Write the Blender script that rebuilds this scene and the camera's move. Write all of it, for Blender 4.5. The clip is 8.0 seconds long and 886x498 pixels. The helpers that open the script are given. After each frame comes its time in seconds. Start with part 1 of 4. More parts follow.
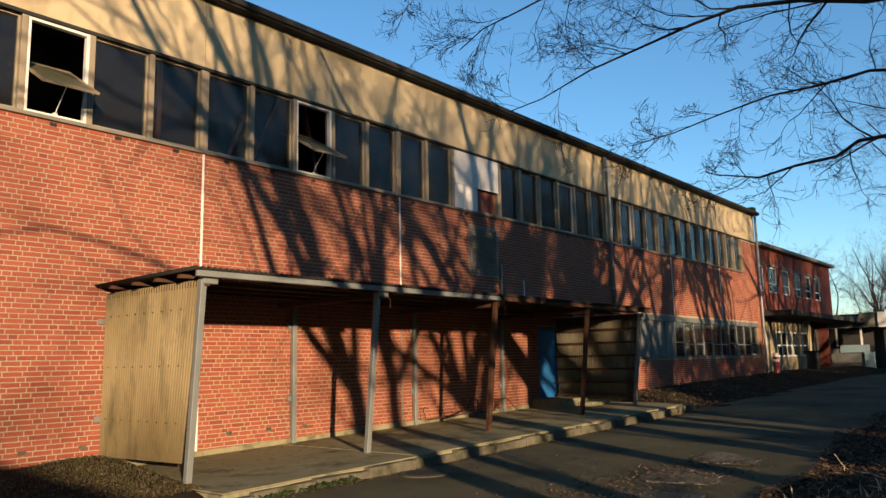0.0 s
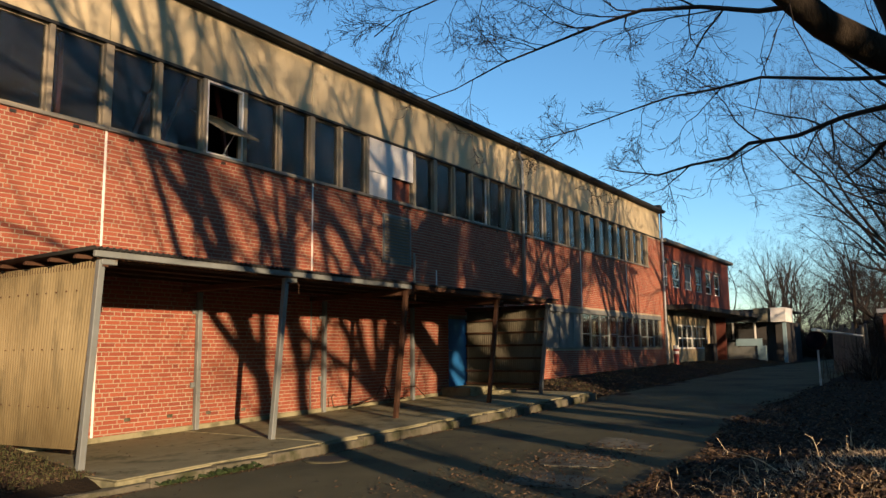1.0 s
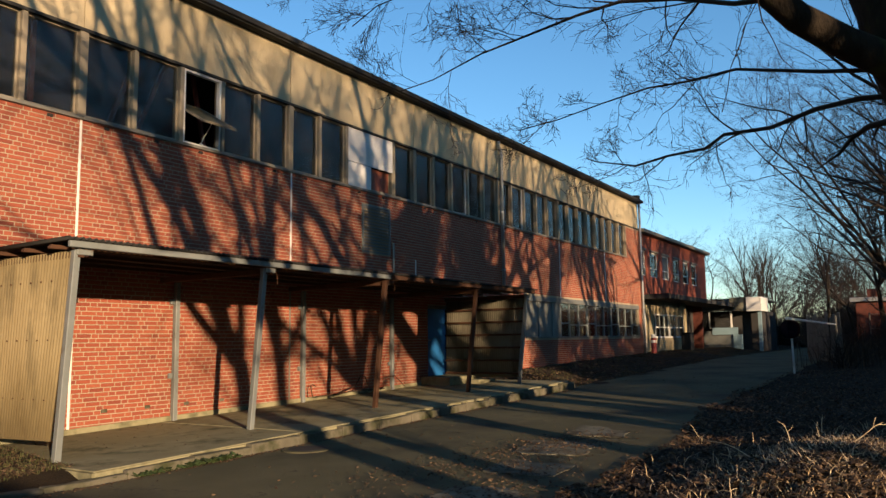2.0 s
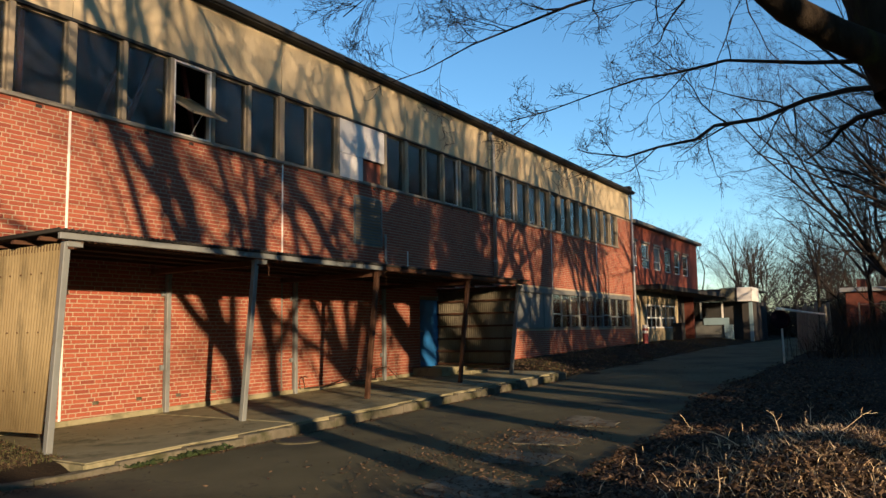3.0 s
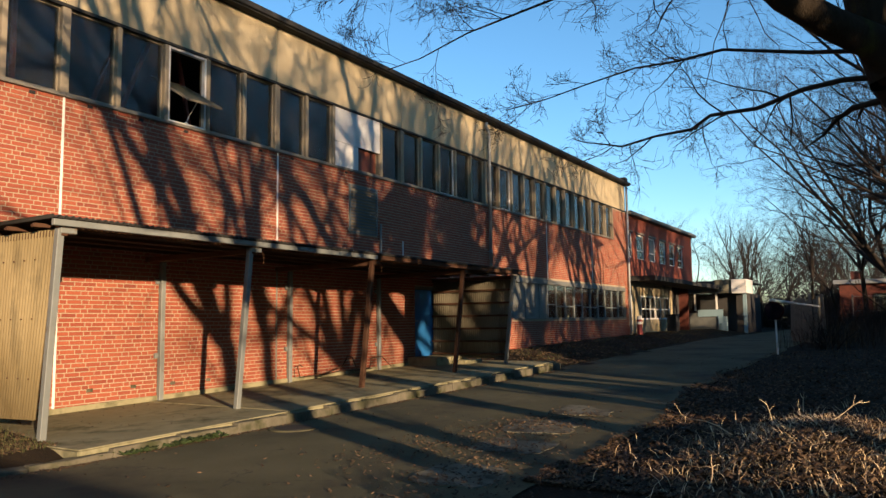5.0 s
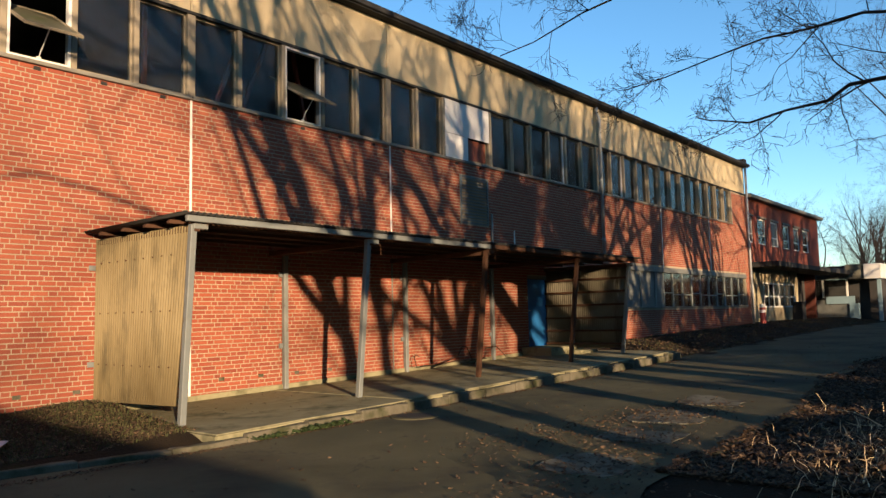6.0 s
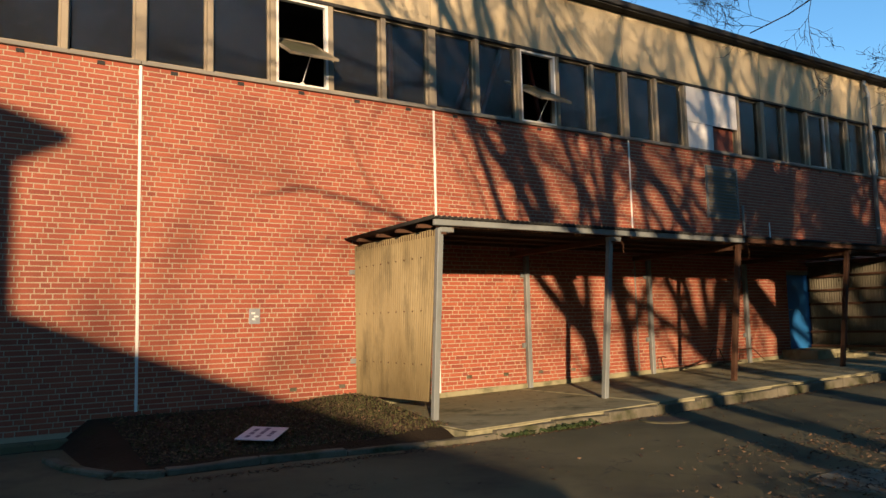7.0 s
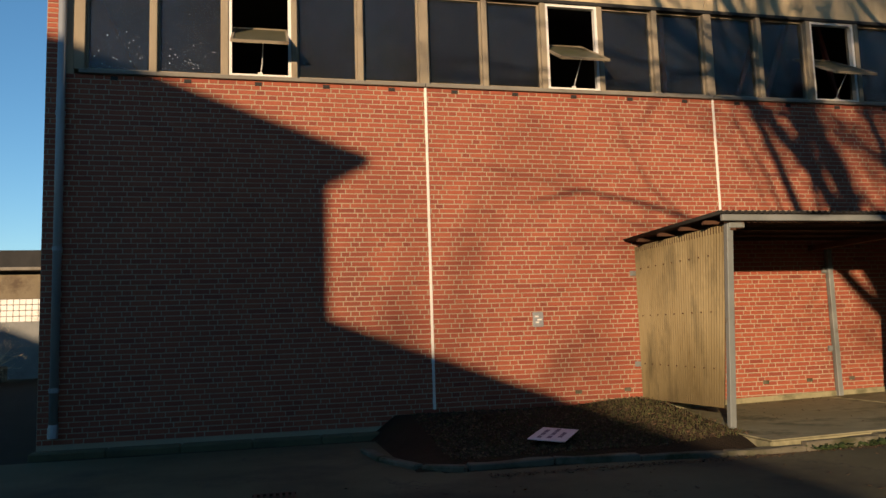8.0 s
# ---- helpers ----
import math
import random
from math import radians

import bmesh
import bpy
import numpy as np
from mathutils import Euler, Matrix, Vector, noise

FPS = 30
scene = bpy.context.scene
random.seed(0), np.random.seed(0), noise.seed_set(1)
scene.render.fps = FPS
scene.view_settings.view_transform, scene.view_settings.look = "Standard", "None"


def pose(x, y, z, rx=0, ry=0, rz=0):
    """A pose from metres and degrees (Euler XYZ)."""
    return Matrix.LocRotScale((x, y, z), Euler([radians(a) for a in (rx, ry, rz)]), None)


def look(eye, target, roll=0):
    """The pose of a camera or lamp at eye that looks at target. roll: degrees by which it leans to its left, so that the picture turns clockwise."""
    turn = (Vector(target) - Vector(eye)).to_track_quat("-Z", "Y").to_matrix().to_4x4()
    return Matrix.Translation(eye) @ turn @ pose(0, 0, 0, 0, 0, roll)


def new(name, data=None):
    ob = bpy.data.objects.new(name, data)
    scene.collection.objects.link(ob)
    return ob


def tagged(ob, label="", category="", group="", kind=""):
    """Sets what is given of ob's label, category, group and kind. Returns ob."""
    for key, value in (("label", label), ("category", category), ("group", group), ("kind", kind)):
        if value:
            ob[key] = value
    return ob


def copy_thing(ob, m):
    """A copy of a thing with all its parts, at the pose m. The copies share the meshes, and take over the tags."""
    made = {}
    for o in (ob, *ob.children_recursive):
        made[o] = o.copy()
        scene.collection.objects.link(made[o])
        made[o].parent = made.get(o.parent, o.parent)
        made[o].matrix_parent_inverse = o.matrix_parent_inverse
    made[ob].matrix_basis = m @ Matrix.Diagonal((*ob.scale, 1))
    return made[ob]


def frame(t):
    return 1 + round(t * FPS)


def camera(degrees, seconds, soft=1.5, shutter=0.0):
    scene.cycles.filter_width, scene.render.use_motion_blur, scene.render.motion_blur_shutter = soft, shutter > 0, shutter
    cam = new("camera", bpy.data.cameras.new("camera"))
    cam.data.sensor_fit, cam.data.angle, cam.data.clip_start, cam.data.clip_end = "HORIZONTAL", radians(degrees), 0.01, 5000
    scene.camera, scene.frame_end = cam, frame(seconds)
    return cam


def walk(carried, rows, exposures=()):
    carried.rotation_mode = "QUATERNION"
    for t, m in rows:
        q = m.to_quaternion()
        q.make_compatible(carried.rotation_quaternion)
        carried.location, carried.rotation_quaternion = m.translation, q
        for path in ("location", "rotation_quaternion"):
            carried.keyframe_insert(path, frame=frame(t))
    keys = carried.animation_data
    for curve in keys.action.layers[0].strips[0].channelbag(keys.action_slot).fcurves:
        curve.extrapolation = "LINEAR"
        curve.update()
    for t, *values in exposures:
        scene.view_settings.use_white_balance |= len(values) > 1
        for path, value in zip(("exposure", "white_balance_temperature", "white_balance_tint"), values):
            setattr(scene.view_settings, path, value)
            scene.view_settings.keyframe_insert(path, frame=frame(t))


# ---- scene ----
cam = camera(60.5, 8.0)
PATH = [
    (0, (-7.176, -11.402, 1.274), (-5.659, -10.132, 1.569), -1.2),
    (0.5, (-7.156, -11.483, 1.239), (-5.552, -10.322, 1.524), -0.9),
    (1, (-7.155, -11.537, 1.227), (-5.506, -10.437, 1.493), -0.6),
    (1.5, (-7.164, -11.56, 1.229), (-5.492, -10.491, 1.472), -0.5),
    (2, (-7.169, -11.571, 1.227), (-5.489, -10.513, 1.466), -0.8),
    (3.5, (-7.17, -11.596, 1.225), (-5.47, -10.563, 1.428), -0.9),
    (4, (-7.172, -11.599, 1.222), (-5.464, -10.577, 1.421), -0.7),
    (5.5, (-7.154, -11.55, 1.169), (-5.469, -10.486, 1.345), -0.8),
    (6, (-7.181, -11.413, 1.147), (-5.639, -10.15, 1.323), -1.3),
    (6.5, (-7.113, -11.392, 1.142), (-5.787, -9.905, 1.312), -1.6),
    (7, (-7.188, -11.314, 1.126), (-6.106, -9.643, 1.319), -1.4),
    (7.5, (-7.372, -11.239, 1.123), (-6.578, -9.415, 1.328), -1.6),
    (8, (-7.371, -11.278, 1.144), (-6.928, -9.34, 1.361), -1.8),
]
walk(cam, [(t, look(eye, target, roll)) for t, eye, target, roll in PATH], exposures=((0.0, 1.12), (2.0, 1.17), (4.0, 1.2), (5.5, 1.4), (6.5, 1.3), (7.2, 1.17), (8.0, 0.74)))

# ---- world, sun and exposure ----
SUN_DIR = Vector((-0.56, -1.0, 0.165)).normalized()      # towards the sun
world = bpy.data.worlds.new("sky_world")
scene.world = world
world.use_nodes = True
wn = world.node_tree.nodes
sky = wn.new("ShaderNodeTexSky")
sky.sky_type, sky.sun_disc = "NISHITA", False
sky.sun_elevation = math.asin(SUN_DIR.z) + radians(2.5)
sky.sun_rotation = math.atan2(SUN_DIR.x, SUN_DIR.y)
sky.air_density, sky.dust_density, sky.ozone_density = 1.0, 0.0, 3.2
deep = wn.new("ShaderNodeHueSaturation")
deep.inputs["Saturation"].default_value = 1.1
deep.inputs["Hue"].default_value = 0.4965
world.node_tree.links.new(sky.outputs[0], deep.inputs["Color"])
world.node_tree.links.new(deep.outputs[0], wn["Background"].inputs[0])
wn["Background"].inputs[1].default_value = 0.1
sun = new("sun", bpy.data.lights.new("sun", "SUN"))
sun.data.energy, sun.data.angle, sun.data.color = 5.0, radians(0.55), (1.0, 0.71, 0.45)
sun.matrix_world = look((0, 0, 30), Vector((0, 0, 30)) - SUN_DIR)


# ---- materials ----
def nodes_of(name, rough=0.8, metal=0.0):
    m = bpy.data.materials.new(name)
    m.use_nodes = True
    nt = m.node_tree
    b = nt.nodes["Principled BSDF"]
    b.inputs["Roughness"].default_value, b.inputs["Metallic"].default_value = rough, metal
    if rough > 0.9:
        b.inputs["Specular IOR Level"].default_value = 0.12
    elif rough > 0.7:
        b.inputs["Specular IOR Level"].default_value = 0.3
    return m, nt, b


def add(nt, kind, **inputs):
    n = nt.nodes.new(kind)
    for k, v in inputs.items():
        n.inputs[k.replace("_", " ")].default_value = v
    return n


def rgb(c):
    return (*c, 1.0)


def mixed(nt, fac, a, b, blend="MIX"):
    n = nt.nodes.new("ShaderNodeMix")
    n.data_type, n.blend_type = "RGBA", blend
    for value, sock in ((fac, n.inputs[0]), (a, n.inputs[6]), (b, n.inputs[7])):
        if hasattr(value, "is_linked"):
            nt.links.new(value, sock)
        else:
            sock.default_value = value if sock is n.inputs[0] else rgb(value)
    return n.outputs[2]


def ramp(nt, src, lo, hi):
    n = nt.nodes.new("ShaderNodeMapRange")
    n.inputs[1].default_value, n.inputs[2].default_value = lo, hi
    nt.links.new(src, n.inputs[0])
    return n.outputs[0]


def noise_of(nt, scale, detail=4.0, stretch=(1, 1, 1), rough=0.55):
    co = nt.nodes.new("ShaderNodeNewGeometry")
    mp = nt.nodes.new("ShaderNodeMapping")
    mp.inputs["Scale"].default_value = stretch
    nt.links.new(co.outputs["Position"], mp.inputs[0])
    n = add(nt, "ShaderNodeTexNoise", Scale=scale, Detail=detail, Roughness=rough)
    nt.links.new(mp.outputs[0], n.inputs["Vector"])
    return n.outputs[0]


def bumped(nt, b, src, strength=0.3, dist=0.01):
    n = add(nt, "ShaderNodeBump", Strength=strength, Distance=dist)
    nt.links.new(src, n.inputs["Height"])
    nt.links.new(n.outputs[0], b.inputs["Normal"])


def plain(name, dark, light, rough=0.8, metal=0.0, scale=6.0, fine=60.0, stretch=(1, 1, 1), stain=None, stain_at=(0.55, 0.7), stain_scale=1.5, bump=0.25, dist=0.006):
    """A surface that varies at two scales between two colours, with optional stains."""
    m, nt, b = nodes_of(name, rough, metal)
    big, small = noise_of(nt, scale, 5, stretch), noise_of(nt, fine, 3, stretch)
    col = mixed(nt, ramp(nt, big, 0.3, 0.7), dark, light)
    col = mixed(nt, ramp(nt, small, 0.35, 0.75), col, [0.5 * (a + c) for a, c in zip(dark, light)])
    if stain:
        col = mixed(nt, ramp(nt, noise_of(nt, stain_scale, 6, stretch, 0.65), *stain_at), col, stain)
    nt.links.new(col, b.inputs["Base Color"])
    bumped(nt, b, small, bump, dist)
    return m


def brick_material(name, island):
    m, nt, b = nodes_of(name, 0.78)
    if island:
        rnd = nt.nodes.new("ShaderNodeNewGeometry").outputs["Random Per Island"]
    else:
        rnd = nt.nodes.new("ShaderNodeObjectInfo").outputs["Random"]
    cr = nt.nodes.new("ShaderNodeValToRGB")
    e = cr.color_ramp.elements
    e[0].position, e[0].color = 0.0, rgb((0.13, 0.0289, 0.0193))
    e[1].position, e[1].color = 1.0, rgb((0.267, 0.077, 0.0385))
    for p, c in ((0.08, (0.189, 0.0431, 0.0247)), (0.45, (0.228, 0.0556, 0.03)), (0.8, (0.251, 0.066, 0.0332))):
        k = e.new(p)
        k.color = rgb(c)
    nt.links.new(rnd, cr.inputs[0])
    fine = noise_of(nt, 45, 4)
    col = mixed(nt, ramp(nt, fine, 0.3, 0.8), cr.outputs[0], (0.195, 0.0509, 0.027))
    col = mixed(nt, ramp(nt, noise_of(nt, 0.9, 5), 0.55, 0.8), col, (0.157, 0.0431, 0.0247))
    nt.links.new(col, b.inputs["Base Color"])
    bumped(nt, b, fine, 0.35, 0.006)
    return m


def glass_material(name, tint=(0.75, 0.85, 0.88), rough=0.03):
    m, nt, b = nodes_of(name, rough)
    b.inputs["Base Color"].default_value = rgb(tint)
    b.inputs["Transmission Weight"].default_value = 0.985
    b.inputs["IOR"].default_value = 1.33
    r = ramp(nt, noise_of(nt, 3.0, 5), 0.35, 0.9)
    mul = nt.nodes.new("ShaderNodeMath")
    mul.operation = "MULTIPLY"
    mul.inputs[1].default_value = rough * 5
    nt.links.new(r, mul.inputs[0])
    nt.links.new(mul.outputs[0], b.inputs["Roughness"])
    return m


M_BRICK = brick_material("red_brick", True)
M_BRICK_ONE = brick_material("red_brick_single", False)
M_MORTAR = plain("mortar", (0.232, 0.189, 0.13), (0.309, 0.258, 0.187), 0.95, scale=2.0, fine=80)
M_RENDER = plain("cream_render", (0.36, 0.287, 0.168), (0.431, 0.36, 0.228), 0.9, scale=0.8, fine=30, stain=(0.252, 0.204, 0.12), stain_at=(0.52, 0.72), stain_scale=1.1, stretch=(1, 1, 0.35))
M_CONC = plain("weathered_concrete", (0.145, 0.135, 0.0768), (0.266, 0.245, 0.149), 0.92, scale=1.6, fine=40, stain=(0.0706, 0.0706, 0.0392), stain_at=(0.5, 0.68))
M_SILL = plain("grey_sill", (0.111, 0.105, 0.0886), (0.177, 0.166, 0.139), 0.9, scale=2, fine=40)
M_FRAME = plain("weathered_frame", (0.166, 0.139, 0.0939), (0.249, 0.211, 0.149), 0.8, scale=3, fine=40, stretch=(1, 1, 0.25), stain=(0.1, 0.0721, 0.0444))
M_WHITE = plain("white_paint", (0.491, 0.483, 0.444), (0.618, 0.61, 0.57), 0.6, scale=2, fine=30, stain=(0.333, 0.293, 0.222), stain_at=(0.6, 0.75))
M_DARKMETAL = plain("dark_bitumen", (0.0111, 0.0111, 0.0105), (0.0249, 0.0249, 0.0233), 0.85, scale=2, fine=30)
M_ZINC = plain("zinc_grey", (0.18, 0.194, 0.201), (0.269, 0.285, 0.292), 0.5, 0.3, scale=2, fine=30, stretch=(1, 1, 0.3))
M_STEEL = plain("galvanised_paint", (0.116, 0.13, 0.125), (0.183, 0.199, 0.189), 0.6, 0.2, scale=3, fine=40, stain=(0.0939, 0.061, 0.0333), stain_at=(0.6, 0.74), stain_scale=4)
M_RUST = plain("rusty_steel", (0.0388, 0.0174, 0.00973), (0.0812, 0.0388, 0.0194), 0.9, 0.1, scale=5, fine=50)
M_CORR = plain("ochre_corrugated", (0.125, 0.094, 0.043), (0.215, 0.17, 0.086), 0.75, scale=2.2, fine=28, stretch=(1, 1, 0.3), stain=(0.085, 0.068, 0.034), stain_at=(0.5, 0.68), stain_scale=2.6)
M_ASPHALT = plain("old_asphalt", (0.0551, 0.0532, 0.0296), (0.114, 0.106, 0.0617), 0.95, scale=0.7, fine=70, stain=(0.035, 0.0324, 0.0255), stain_at=(0.5, 0.7), stain_scale=0.5, bump=0.5, dist=0.01)
def cracked(m):
    """Adds thin broken wandering cracks to a ground material."""
    nt = m.node_tree
    b = nt.nodes["Principled BSDF"]
    base = b.inputs["Base Color"].links[0].from_socket
    co = nt.nodes.new("ShaderNodeNewGeometry")
    tex = add(nt, "ShaderNodeTexNoise", Scale=1.1, Detail=6.0, Roughness=0.65)
    nt.links.new(co.outputs["Position"], tex.inputs["Vector"])
    warp = nt.nodes.new("ShaderNodeVectorMath")
    warp.operation = "MULTIPLY_ADD"
    warp.inputs[1].default_value = (2.2, 2.2, 2.2)
    nt.links.new(tex.outputs["Color"], warp.inputs[0])
    nt.links.new(co.outputs["Position"], warp.inputs[2])
    cell = add(nt, "ShaderNodeTexVoronoi", Scale=0.32)
    cell.feature = "DISTANCE_TO_EDGE"
    nt.links.new(warp.outputs[0], cell.inputs["Vector"])
    line = ramp(nt, cell.outputs["Distance"], 0.007, 0.002)
    some = ramp(nt, noise_of(nt, 0.6, 3), 0.46, 0.56)
    both = nt.nodes.new("ShaderNodeMath")
    both.operation = "MULTIPLY"
    nt.links.new(line, both.inputs[0])
    nt.links.new(some, both.inputs[1])
    nt.links.new(mixed(nt, both.outputs[0], base, (0.045, 0.042, 0.032)), b.inputs["Base Color"])


cracked(M_ASPHALT)
M_EARTH = plain("leafy_earth", (0.0118, 0.00872, 0.00504), (0.0286, 0.0202, 0.0114), 1.0, scale=1.2, fine=25, stain=(0.0202, 0.0252, 0.00672), stain_at=(0.58, 0.72), bump=0.8, dist=0.03)
M_GLASS = glass_material("window_glass", (0.62, 0.66, 0.66), 0.04)
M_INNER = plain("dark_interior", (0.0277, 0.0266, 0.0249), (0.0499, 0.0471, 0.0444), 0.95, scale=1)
M_BLUE = plain("blue_paint", (0.00778, 0.0778, 0.221), (0.013, 0.117, 0.292), 0.55, scale=2, fine=25)
M_BARK = plain("bark", (0.0122, 0.00939, 0.00665), (0.036, 0.0277, 0.0189), 0.95, scale=8, fine=40, stretch=(1, 1, 0.3), stain=(0.0388, 0.0416, 0.0122), stain_at=(0.58, 0.7), stain_scale=2.5, bump=0.7, dist=0.02)
M_TWIG = plain("twig_bark", (0.0111, 0.00832, 0.0061), (0.0249, 0.0177, 0.0128), 0.9, scale=8)


# ---- mesh helpers ----
def box(bm, x0, x1, y0, y1, z0, z1, m=None):
    v = [bm.verts.new((x, y, z)) for x in (x0, x1) for y in (y0, y1) for z in (z0, z1)]
    if m is not None:
        for k in v:
            k.co = m @ k.co
    for f in ((0, 1, 3, 2), (4, 6, 7, 5), (0, 4, 5, 1), (2, 3, 7, 6), (0, 2, 6, 4), (1, 5, 7, 3)):
        bm.faces.new([v[i] for i in f])
    return v


def rounded(bm, w=0.006, seg=1):
    bmesh.ops.bevel(bm, geom=bm.edges[:], offset=w, segments=seg, affect="EDGES", profile=0.6)


def link(name, bm, material, smooth=False):
    me = bpy.data.meshes.new(name)
    bmesh.ops.recalc_face_normals(bm, faces=bm.faces)
    if smooth:
        for f in bm.faces:
            f.smooth = True
    bm.to_mesh(me)
    bm.free()
    me.materials.append(material)
    return new(name, me)


def part(name, bm, material, parent, label="", smooth=False):
    ob = link(name, bm, material, smooth)
    ob.parent = parent
    return tagged(ob, label)


def empty(name, label, category, at=(0, 0, 0), group="", kind=""):
    ob = new(name)
    ob.empty_display_size = 0.1
    ob.location = at
    return tagged(ob, label, category, group, kind)


def boxes(*rows, bevel=0.0):
    bm = bmesh.new()
    for r in rows:
        box(bm, *r)
    if bevel:
        rounded(bm, bevel)
    return bm


def tube(bm, pts, radii, sides=8, cap=True):
    """A tapering tube along points."""
    rings, up = [], None
    for i, p in enumerate(pts):
        a, b = pts[max(i - 1, 0)], pts[min(i + 1, len(pts) - 1)]
        d = (Vector(b) - Vector(a)).normalized()
        side = d.orthogonal() if up is None else (up - d * up.dot(d))
        side = side.normalized() if side.length > 1e-5 else d.orthogonal().normalized()
        up = side
        other = d.cross(side)
        rings.append([bm.verts.new(Vector(p) + radii[i] * (math.cos(t) * side + math.sin(t) * other)) for t in (2 * math.pi * k / sides for k in range(sides))])
    for r, s in zip(rings, rings[1:]):
        for k in range(sides):
            bm.faces.new((r[k], r[(k + 1) % sides], s[(k + 1) % sides], s[k]))
    if cap:
        bm.faces.new(rings[0][::-1])
        bm.faces.new(rings[-1])


def mesh_of(name, verts, faces, material, parent=None):
    me = bpy.data.meshes.new(name)
    me.from_pydata(verts, [], faces)
    me.materials.append(material)
    ob = new(name, me)
    ob.parent = parent
    return ob


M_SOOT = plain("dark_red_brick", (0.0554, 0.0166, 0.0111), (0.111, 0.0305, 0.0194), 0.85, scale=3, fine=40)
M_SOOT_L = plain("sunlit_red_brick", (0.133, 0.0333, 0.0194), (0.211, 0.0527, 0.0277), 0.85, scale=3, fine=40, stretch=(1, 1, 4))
M_CORRG = plain("greyed_corrugated", (0.111, 0.1, 0.0665), (0.172, 0.156, 0.111), 0.8, scale=1.4, fine=35, stretch=(1, 1, 0.3), stain=(0.0665, 0.0554, 0.0388))
M_CREAM = plain("old_cream_paint", (0.233, 0.189, 0.111), (0.333, 0.277, 0.172), 0.85, scale=1.5, fine=25, stain=(0.111, 0.0832, 0.0499), stain_at=(0.5, 0.7))
M_HALL = plain("dull_cream_paint", (0.11, 0.088, 0.053), (0.16, 0.13, 0.082), 0.85, scale=1.2, fine=25, stain=(0.07, 0.05, 0.03), stain_at=(0.5, 0.7))
M_GREY = plain("grey_panel", (0.0721, 0.0778, 0.0721), (0.128, 0.133, 0.122), 0.6, scale=2, fine=20, stain=(0.0721, 0.0721, 0.0665))
M_PANEL = plain("whitewashed_board", (0.421, 0.421, 0.398), (0.566, 0.566, 0.543), 0.7, scale=3, fine=25, stain=(0.252, 0.237, 0.207), stain_at=(0.6, 0.72))
M_REDWOOD = plain("red_brown_board", (0.0886, 0.0222, 0.0111), (0.149, 0.0416, 0.0222), 0.7, scale=4, fine=30)
M_LOUVRE = plain("louvre_grey", (0.0915, 0.104, 0.0998), (0.158, 0.174, 0.167), 0.55, 0.3, scale=5, fine=30)
M_SASH = plain("mossy_glass_sash", (0.0443, 0.0443, 0.0266), (0.0888, 0.084, 0.0488), 0.5, scale=4, fine=30, stain=(0.0443, 0.0532, 0.0178))
M_REDSTEEL = plain("red_oxide_steel", (0.111, 0.0249, 0.0194), (0.166, 0.0388, 0.0277), 0.7, scale=3, fine=30)
M_PAPER = plain("pale_board", (0.446, 0.419, 0.433), (0.533, 0.504, 0.519), 0.7, scale=4, fine=20)
M_INK = plain("faded_violet_ink", (0.122, 0.0939, 0.133), (0.166, 0.133, 0.177), 0.8, scale=8)
M_KERB = plain("kerb_stone", (0.0612, 0.0564, 0.0398), (0.135, 0.122, 0.0884), 0.92, scale=3, fine=50, stain=(0.0368, 0.0398, 0.0184), stain_at=(0.48, 0.66), stain_scale=2.2)
M_SLAB = plain("pale_concrete_slab", (0.085, 0.08, 0.056), (0.19, 0.18, 0.13), 0.92, scale=2.6, fine=45, stain=(0.05, 0.042, 0.027), stain_at=(0.47, 0.62), stain_scale=2.4)
M_BLUEGREY = plain("pale_blue_panel", (0.133, 0.211, 0.239), (0.183, 0.266, 0.294), 0.6, scale=2)
M_FENCE = plain("silvered_boards", (0.111, 0.1, 0.0778), (0.199, 0.183, 0.149), 0.9, scale=3, fine=30, stretch=(1, 1, 0.2))
M_SIGN = plain("sign_face", (0.00222, 0.00222, 0.00554), (0.00499, 0.00388, 0.00832), 1.0, scale=4)
M_SIGNRED = plain("sign_red_rim", (0.00886, 0.00277, 0.00388), (0.0139, 0.00444, 0.00554), 1.0, scale=4)
for m in (M_SIGN, M_SIGNRED):
    m.node_tree.nodes["Principled BSDF"].inputs["Specular IOR Level"].default_value = 0.08


def leafy(name, colours, rough=0.85):
    m, nt, b = nodes_of(name, rough)
    g = nt.nodes.new("ShaderNodeNewGeometry")
    cr = nt.nodes.new("ShaderNodeValToRGB")
    for k, c in enumerate(colours):
        p = k / (len(colours) - 1)
        e = cr.color_ramp.elements[k] if k < 2 else cr.color_ramp.elements.new(0.5)
        e.position, e.color = p, rgb(c)
    nt.links.new(g.outputs["Random Per Island"], cr.inputs[0])
    nt.links.new(mixed(nt, ramp(nt, noise_of(nt, 30, 3), 0.3, 0.8), cr.outputs[0], colours[0]), b.inputs["Base Color"])
    return m


M_LEAF = leafy("dead_leaves", [(0.0194, 0.0116, 0.00665), (0.0665, 0.0388, 0.0199), (0.189, 0.122, 0.0665)])
M_STRAW = leafy("dry_stalks", [(0.366, 0.254, 0.141), (0.772, 0.641, 0.427)])
M_GRASS = leafy("short_grass", [(0.0333, 0.0416, 0.0111), (0.0939, 0.0832, 0.0333)])
M_WEED = leafy("green_weeds", [(0.0166, 0.0305, 0.00665), (0.0416, 0.061, 0.0156)])


# ---- ground ----
def gz(x, y):
    """The height of the yard's surface."""
    return -0.35 + 0.0178 * min(max(x + 1.5, 0.0), 33.0)


def pz(x):
    """The top of the concrete walk under the canopy."""
    return -0.21 + 0.0225 * (x + 1.5)


